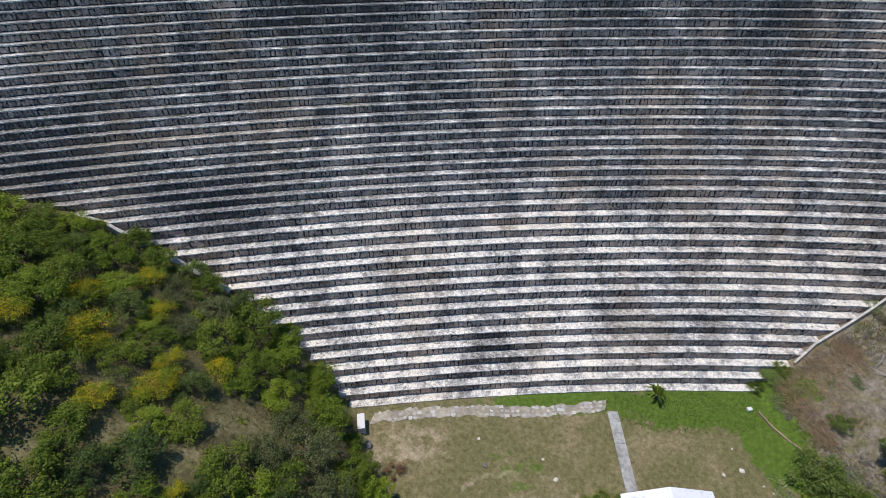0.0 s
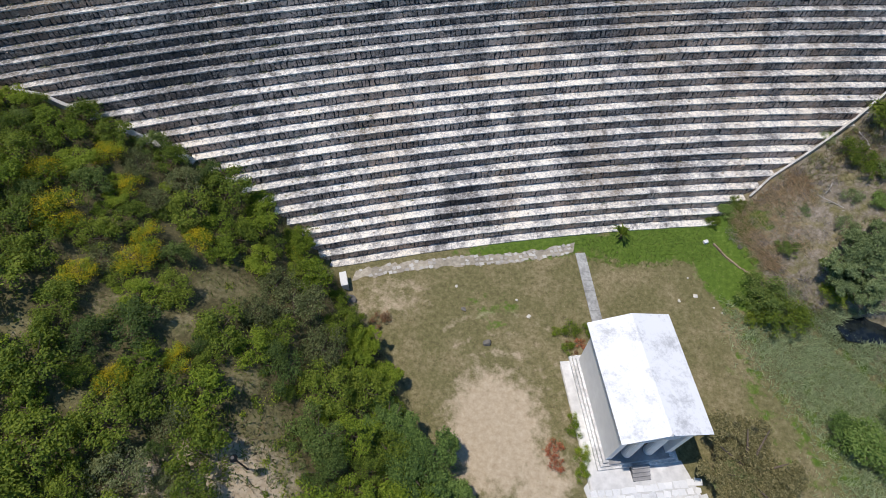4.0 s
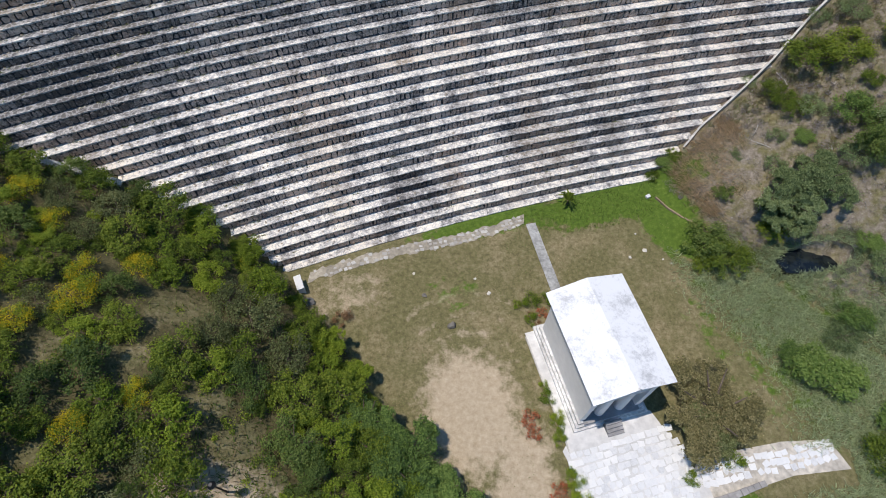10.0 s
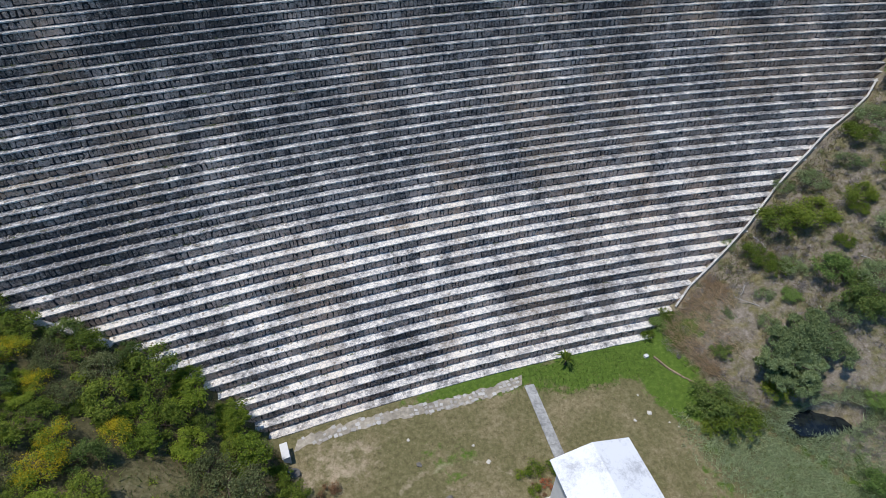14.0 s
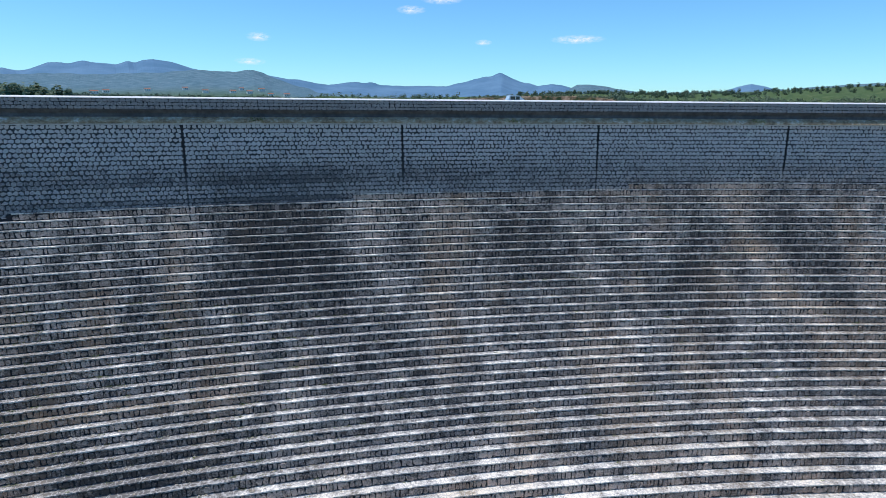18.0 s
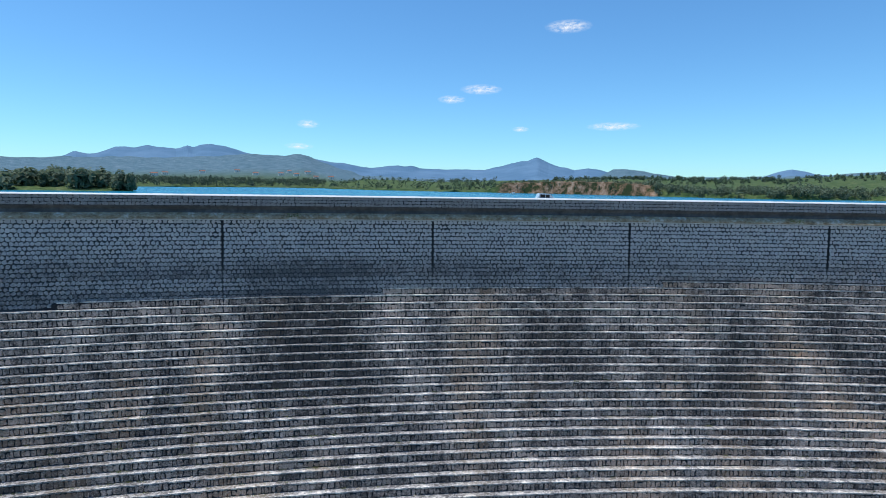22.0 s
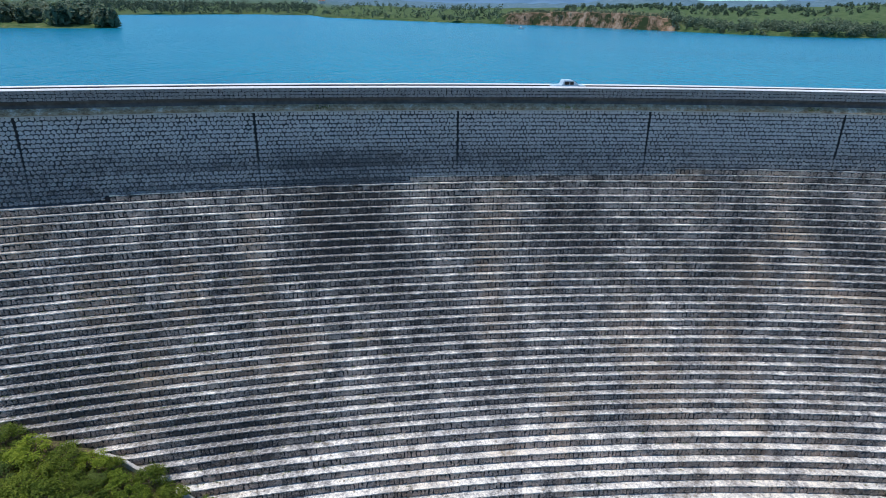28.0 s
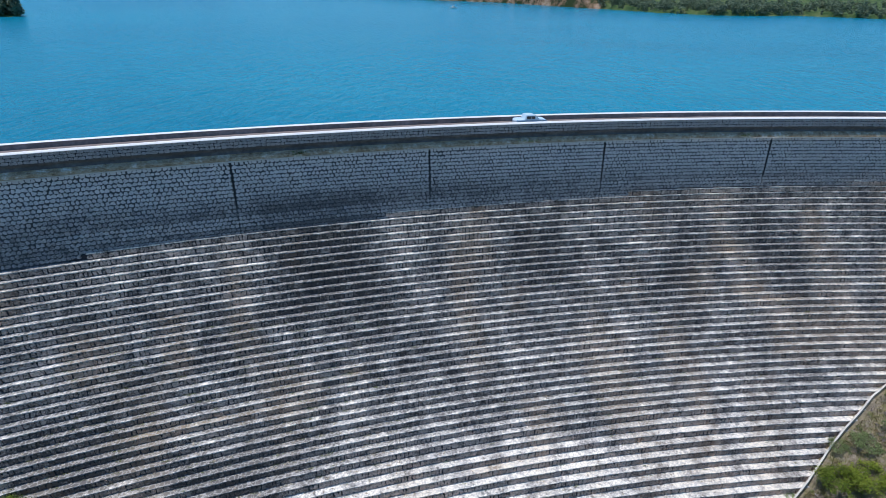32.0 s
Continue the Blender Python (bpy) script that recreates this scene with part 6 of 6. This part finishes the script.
x, y = scatter(42000, 22, 34, 2, 16, lambda x, y: (land(x, y) > 0.3) & dam_clear(x, y) & (((x - 28.3) / 3.4) ** 2 + ((y - 8) / 5.4) ** 2 < 1 + 0.5 * np.sin(1.7 * x + y)))
L_STRAW = leaf_mat("golden_straw_blades", (0.34, 0.24, 0.14), (0.54, 0.4, 0.25), (0.7, 0.55, 0.37))
blades("straw_grass", x, y, land(x, y), 0.5, 0.03, L_STRAW, "golden-brown dry grass at the slope foot", 9, 1.3)


def scrub(name, xs, ys, size, mat, label, seed):
    r = np.random.default_rng(seed)
    P_, N_ = [], []
    for x, y in zip(xs, ys):
        k = 100
        d = r.normal(0, 1, (k, 3))
        d /= np.linalg.norm(d, axis=1, keepdims=True)
        d[:, 2] = np.abs(d[:, 2])
        s = size * r.uniform(0.5, 1.5)
        P_.append(np.array([x, y, ground_z(x, y)]) + d * s * r.uniform(0.4, 1.0, (k, 1)) * np.array([1, 1, 0.7]))
        N_.append(d)
    v, f = cards(np.concatenate(P_), np.concatenate(N_), 0.12, r)
    tagged(part(name, mesh_of(name, v, f, mat)), label, "scrub", kind="stuff")


x, y = scatter(2600, 22, 74, -6, 48, slope_k)
L_VIOLET = leaf_mat("grey_violet_twigs", (0.14, 0.12, 0.11), (0.27, 0.24, 0.225), (0.42, 0.385, 0.365))
scrub("grey_scrub", x[:400], y[:400], 0.5, L_OLIVE, "low grey-green scrub on the dry slope", 11)
scrub("dry_scrub", x[400:650], y[400:650], 0.4, L_BROWN, "low dry brown scrub on the slope", 12)
scrub("grey_brush", x[650:1500], y[650:1500], 0.6, L_VIOLET, "leafless grey-violet brush on the dry slope", 15)
x, y = scatter(2600, -66, 4, -56, 0, hill_k)
scrub("hill_scrub", x[:330], y[:330], 0.5, L_OLIVE, "low olive scrub filling the bushy hillside", 13)
scrub("hill_scrub_lime", x[1000:1450], y[1000:1450], 0.6, L_LIME, "low yellow-green scrub filling the bushy hillside", 16)
scrub("hill_scrub_green", x[330:1000], y[330:1000], 0.6, L_GREEN, "low green scrub filling the bushy hillside", 14)


def dead_branch(x, y, length, turn, seed):
    """A bleached branch lying on the slope, forked at its end."""
    r = np.random.default_rng(seed)
    bm = bmesh.new()
    p = Vector((0, 0, 0.12))
    head = 0.0
    for k in range(4):
        head += r.uniform(-0.3, 0.3)
        q = p + Vector((math.cos(head), math.sin(head), r.uniform(-0.02, 0.1))) * length / 4
        for tip, w in ((q, 1.0), (p + (q - p).cross(Vector((0, 0, 1 if k % 2 else -1))) * 0.6 + (q - p) * 0.5, 0.45)):
            ax = tip - p
            bmesh.ops.create_cone(bm, cap_ends=True, segments=6, radius1=0.06 * w * (1 - 0.18 * k), radius2=0.045 * w * (1 - 0.2 * k), depth=ax.length, matrix=Matrix.Translation((p + tip) / 2) @ ax.to_track_quat("Z", "Y").to_matrix().to_4x4())
        p = q
    ob = part("dead_branch", bm, M_DEAD)
    x, y, z, k = seat(x, y)
    ob.matrix_world = pose(x, y, z + 0.05, 0, 0, turn)
    tagged(ob, "bleached grey dead branch lying on the slope", "branch", "dead branches on the slope")


M_DEAD = plain("bleached_dead_wood", (0.42, 0.39, 0.35), 0.85, 0.25, 6.0)
for i, (x, y) in enumerate(((41.5, 0.8), (43.0, 3.6), (39.8, 8.2), (38.6, 0.6), (42.6, -1.6), (33.6, 12.2), (36.0, 18.6), (44.4, 13.0), (30.6, 2.0), (40.6, 15.4), (45.8, 5.4), (34.8, 9.0))):
    dead_branch(x, y, 1.6 + 0.5 * (i % 4), 47 * i, 900 + i)


# ---- far woods ----
def far_trees(name, azs, rs, heights, mat, label, seed, per=60, foot=None):
    r = np.random.default_rng(seed)
    P_, N_ = [], []
    S_ = []
    for a_, q, h in zip(azs, rs, heights):
        i = min(len(az) - 1, max(0, int((a_ - az[0]) / 0.2)))
        z = np.interp(q, RR[:, i], ZZ[:, i]) if foot is None else foot
        k = per
        d = r.normal(0, 1, (k, 3))
        d /= np.linalg.norm(d, axis=1, keepdims=True)
        w = h * r.uniform(0.3, 0.55)
        c_ = np.array([q * math.sin(radians(a_)) + 4, -33 + q * math.cos(radians(a_)), z + h * 0.33])
        P_.append(c_ + d * np.array([w, w, h * 0.55]) * r.uniform(0.35, 1.0, (k, 1)) + r.normal(0, 0.1 * h, 3))
        N_.append(d)
        S_.append(np.full(k, h * 0.27))
    P_, N_, S_ = np.concatenate(P_), np.concatenate(N_), np.concatenate(S_)
    v, f = cards(P_, N_, 1.0, r)
    v = v.reshape(-1, 4, 3)
    c_ = v.mean(1, keepdims=True)
    v = (c_ + (v - c_) * S_[:, None, None]).reshape(-1, 3)
    tagged(part(name, mesh_of(name, v, f, mat)), label, "woods", kind="stuff")


rf = np.random.default_rng(61)
# lake haze is mixed into these leaf greens, paler and bluer than near leaves
L_FAR1 = leaf_mat("hazed_shore_leaves", (0.055, 0.09, 0.058), (0.105, 0.155, 0.095), (0.18, 0.225, 0.14))
L_FAR2 = leaf_mat("hazy_wood_leaves", (0.02, 0.045, 0.035), (0.045, 0.08, 0.055), (0.09, 0.12, 0.08))
n = 150
a_ = rf.uniform(-66, -47.1, n)
far_trees("headland_trees", a_, np.interp(a_, h_az, h_r0) + rf.uniform(0.1, 0.9, n) * np.interp(a_, h_az, h_w), rf.uniform(8, 14, n) * np.interp(a_, [-50, -47.1], [1, 0.6]), L_FAR1, "dark trees crowding the wooded headland", 1, 150, Z_WATER + 2.0)
n = 900
a_ = rf.uniform(-50, -29.5, n)
far_trees("far_shore_woods", a_, np.interp(a_, az, shore) + rf.uniform(3, 420, n), rf.uniform(6, 13, n), L_FAR2, "hazy woods on the far lake shore", 2, 16)
n = 260
a_ = rf.uniform(-29, -12, n)
far_trees("peninsula_trees", a_, np.interp(a_, az, shore) + 6 + 380 * rf.random(n) ** 2, rf.uniform(4, 10, n), L_FAR1, "scattered trees on the green peninsula", 3, 24)
n = 950
a_ = rf.uniform(-12, 40, n)
far_trees("bank_trees", a_, np.interp(a_, az, shore) + 2 + 50 * rf.random(n) ** 1.5, rf.uniform(3.0, 7.5, n) * np.where(a_ < 3, 0.5, 1.0), L_FAR1, "scrubby trees along the near lake bank", 4, 40)
n = 520
a_ = rf.uniform(-6, 40, n)
far_trees("ridge_trees", a_, np.interp(a_, az, R_NEAR) + rf.uniform(-280, 60, n), rf.uniform(3, 7, n), L_FAR1, "dark trees dotted over the green hills", 5, 60)

# ---- weeds rooted in the tread joints ----
rw = np.random.default_rng(8)
nw = 900
kw = rw.integers(14, LEVELS - 1, nw)
sw = np.where(rw.random(nw) < 0.7, rw.uniform(-62, -8, nw), rw.uniform(-8, 66, nw))
P_, N_ = [], []
for k, s in zip(kw, sw):
    lo, hi = s_span(Z_LEVEL[k])
    if not lo + 6.5 < s < hi - 6:
        continue
    m_ = int(rw.integers(6, 22))
    d_ = DROP[k - 1] + 0.1 + rw.uniform(0, 0.5) * rw.random()
    c_ = ring(s + rw.normal(0, 0.25, m_), np.full(m_, d_) + rw.uniform(0, 0.15, m_), Z_LEVEL[k] + rw.uniform(0.0, 0.16, m_))
    P_.append(c_)
    N_.append(rw.normal(0, 0.6, (m_, 3)) + np.array([0, 0, 0.5]))
v, f = cards(np.concatenate(P_), np.concatenate(N_), 0.11, rw)
tagged(part("tread_weeds", mesh_of("tread_weeds", v, f, L_OLIVE)), "sparse olive weeds in the joints of the steps", "weeds", kind="stuff")


for s_, wide in ((-16.0, 0.5), (13.0, 0.6), (44.0, 0.45)):      # tufts on the ledge of the crest
    m_ = 90
    c_ = ring(s_ + rw.normal(0, wide, m_), rw.uniform(0.0, 0.3, m_), Z_LEDGE + 0.2 + np.abs(rw.normal(0, 0.16, m_)))
    v, f = cards(c_, rw.normal(0, 0.7, (m_, 3)) + np.array([0, 0, 0.4]), 0.2, rw)
    tagged(part("weed_tuft", mesh_of("weed_tuft", v, f, L_OLIVE)), "olive weed tuft rooted on the mossy ledge", "weed", kind="stuff")


# ---- rubble fallen on the treads ----
nr_ = 1900
kr = rw.integers(22, LEVELS - 1, nr_)
sr = np.where(rw.random(nr_) < 0.75, rw.uniform(-52, -8, nr_), rw.uniform(-4, 50, nr_))
ok = np.array([s_span(Z_LEVEL[k])[0] + 6.5 < s < s_span(Z_LEVEL[k])[1] - 6 for k, s in zip(kr, sr)])
kr, sr = kr[ok], sr[ok]
c_ = ring(sr, DROP[kr - 1] + rw.uniform(0.1, 0.75, len(kr)) * (DROP[kr] - DROP[kr - 1]), Z_LEVEL[kr] + 0.03)
octa = np.array([(1, 0, 0), (0, 1, 0), (-1, 0, 0), (0, -1, 0), (0, 0, 0.7), (0, 0, -0.4)])
v = c_[:, None] + octa[None] * rw.uniform(0.05, 0.16, (len(kr), 1, 1)) * rw.uniform(0.6, 1.3, (len(kr), 6, 3))
o_ = np.arange(len(kr))[:, None] * 6
f = np.concatenate([o_ + np.array(q) for q in ((0, 1, 4), (1, 2, 4), (2, 3, 4), (3, 0, 4), (1, 0, 5), (2, 1, 5), (3, 2, 5), (0, 3, 5))])
tagged(part("tread_rubble", mesh_of("tread_rubble", v.reshape(-1, 3), f, M_RUBBLE)), "small loose rubble lying on the steps", "rubble", kind="stuff")


# ---- far houses and a boat ----
def house(a_, q, w, d, h, mat, label):
    i = int((a_ - az[0]) / 0.2)
    z = float(np.interp(q, RR[:, i], ZZ[:, i])) - 0.6
    th = tagged(new("house"), label, "house", "houses above the lake")
    bm = bmesh.new()
    box(bm, (-w / 2, -d / 2, 0), (w / 2, d / 2, h))
    part("wall", bm, mat, th)
    vs = [(x, y, z_) for x in (-w / 2 - 0.5, w / 2 + 0.5) for y, z_ in ((-d / 2 - 0.5, h + 0.004), (d / 2 + 0.5, h + 0.004), (0, h + 2.4))]
    part("roof", mesh_of("roof", vs, [(0, 1, 2), (5, 4, 3), (0, 3, 4, 1), (1, 4, 5, 2), (2, 5, 3, 0)], M_TILE), None, th, "red tiled roof")
    for x in (-w / 3, 0, w / 3):
        bm = bmesh.new()
        box(bm, (x - 0.6, -d / 2 - 0.05, h * 0.35), (x + 0.6, -d / 2 - 0.004, h * 0.8))
        part("window", bm, M_GLASS, th)
    th.matrix_world = pose(q * math.sin(radians(a_)) + 4, -33 + q * math.cos(radians(a_)), z, 0, 0, -a_ + 15)


M_TILE = plain("red_roof_tiles", (0.3, 0.12, 0.07), 0.9, 0.2, 0.5)
M_PLASTER = plain("pale_house_plaster", (0.72, 0.7, 0.66), 0.9, 0.1, 0.5)
for a_, q_, w, d, h in ((-33.8, 1750, 16, 11, 7), (-33.0, 1900, 14, 10, 7), (-32.3, 1680, 15, 10, 7), (-31.2, 1820, 17, 11, 8), (-30.4, 1600, 13, 10, 6), (-36.2, 1700, 15, 10, 7), (-37.9, 1850, 15, 10, 7), (-45.1, 1500, 16, 11, 7), (-44.2, 1620, 14, 10, 7), (-41.0, 1780, 15, 10, 7), (-28.9, 1500, 14, 10, 7), (-10.4, 1900, 14, 10, 7)):
    house(a_, q_, w, d, h, M_PLASTER, "pale plastered far house with a red tiled roof")
boat = tagged(new("boat"), "small white motor boat on the lake", "boat")
vs, n0 = [], 8
for z_, k in ((0.0, 0.8), (0.9, 1.0)):
    vs += [(x * k, y * k, z_) for x, y in ((-2.6, -0.9), (0.8, -0.9), (2.2, -0.5), (3.0, 0.0), (2.2, 0.5), (0.8, 0.9), (-2.6, 0.9), (-2.7, 0.0))]
part("hull", mesh_of("hull", vs, [tuple(range(8))[::-1], tuple(range(8, 16))] + [(i, (i + 1) % 8, 8 + (i + 1) % 8, 8 + i) for i in range(8)], M_COPING), None, boat)
bm = bmesh.new()
box(bm, (-0.9, -0.6, 0.904), (0.9, 0.6, 1.9), 0.1)
part("cabin", bm, M_COPING, boat)
boat.matrix_world = pose(-72, 395, Z_WATER - 0.25, 0, 0, 40)

# ---- thin clouds ----
M_CLOUD, nt, b = nodes_of("thin_cloud", 1.0)
tc = nt.nodes.new("ShaderNodeTexCoord").outputs["Object"]
mp = nt.nodes.new("ShaderNodeMapping")
mp.inputs["Scale"].default_value = (0.02, 0.02, 0.05)
link(nt, tc, mp.inputs[0])
gr = nt.nodes.new("ShaderNodeTexGradient")
gr.gradient_type = "SPHERICAL"
mp2 = nt.nodes.new("ShaderNodeMapping")
link(nt, nt.nodes.new("ShaderNodeUVMap").outputs[0], mp2.inputs[0])
link(nt, mp2.outputs[0], gr.inputs[0])
al = calc(nt, "MULTIPLY", gr.outputs[1], ramp(nt, noise_tex(nt, mp.outputs[0], 1.0, 6, 0.65), [(0.35, 0.0), (0.7, 1.0)]))
# emission gives the cards their brightness in place of sunlight on cloud
em = nt.nodes.new("ShaderNodeEmission")
em.inputs["Color"].default_value = (0.9, 0.95, 1.0, 1)
em.inputs["Strength"].default_value = 0.95
tr = nt.nodes.new("ShaderNodeBsdfTransparent")
mx = nt.nodes.new("ShaderNodeMixShader")
link(nt, calc(nt, "MULTIPLY", al, 1.5, True), mx.inputs[0])
link(nt, tr.outputs[0], mx.inputs[1])
link(nt, em.outputs[0], mx.inputs[2])
link(nt, mx.outputs[0], nt.nodes["Material Output"].inputs[0])
for a_, e_, w_, h_ in ((-13.6, 9.9, 4.4, 1.1), (-16.6, 8.9, 3.0, 0.9), (-0.4, 6.2, 5.4, 0.9), (-5.1, 15.6, 4.6, 1.4), (-31.1, 6.1, 2.4, 0.9), (-32.0, 3.9, 3.0, 0.7), (-9.5, 6.0, 1.8, 0.6)):
    D_C = 4700
    c_ = Vector((math.sin(radians(a_)) * math.cos(radians(e_)), math.cos(radians(a_)) * math.cos(radians(e_)), math.sin(radians(e_)))) * D_C + Vector((4, -33, 50))
    ex = Vector((math.cos(radians(a_)), -math.sin(radians(a_)), 0)) * D_C * math.tan(radians(w_ / 2))
    ez = Vector((0, 0, 1)) * D_C * math.tan(radians(h_ / 2))
    me = mesh_of("cloud", [-ex - ez, ex - ez, ex + ez, -ex + ez], [(0, 1, 2, 3)], M_CLOUD)
    uv = me.uv_layers.new(name="UVMap")
    for k, q in enumerate(((-1, -1), (1, -1), (1, 1), (-1, 1))):
        uv.data[k].uv = q
    ob = part("backdrop_cloud", me)
    ob.location = c_
    ob.visible_shadow = False
    tagged(ob, "thin wisp of white cloud in the blue sky", "cloud", "clouds", "structure")
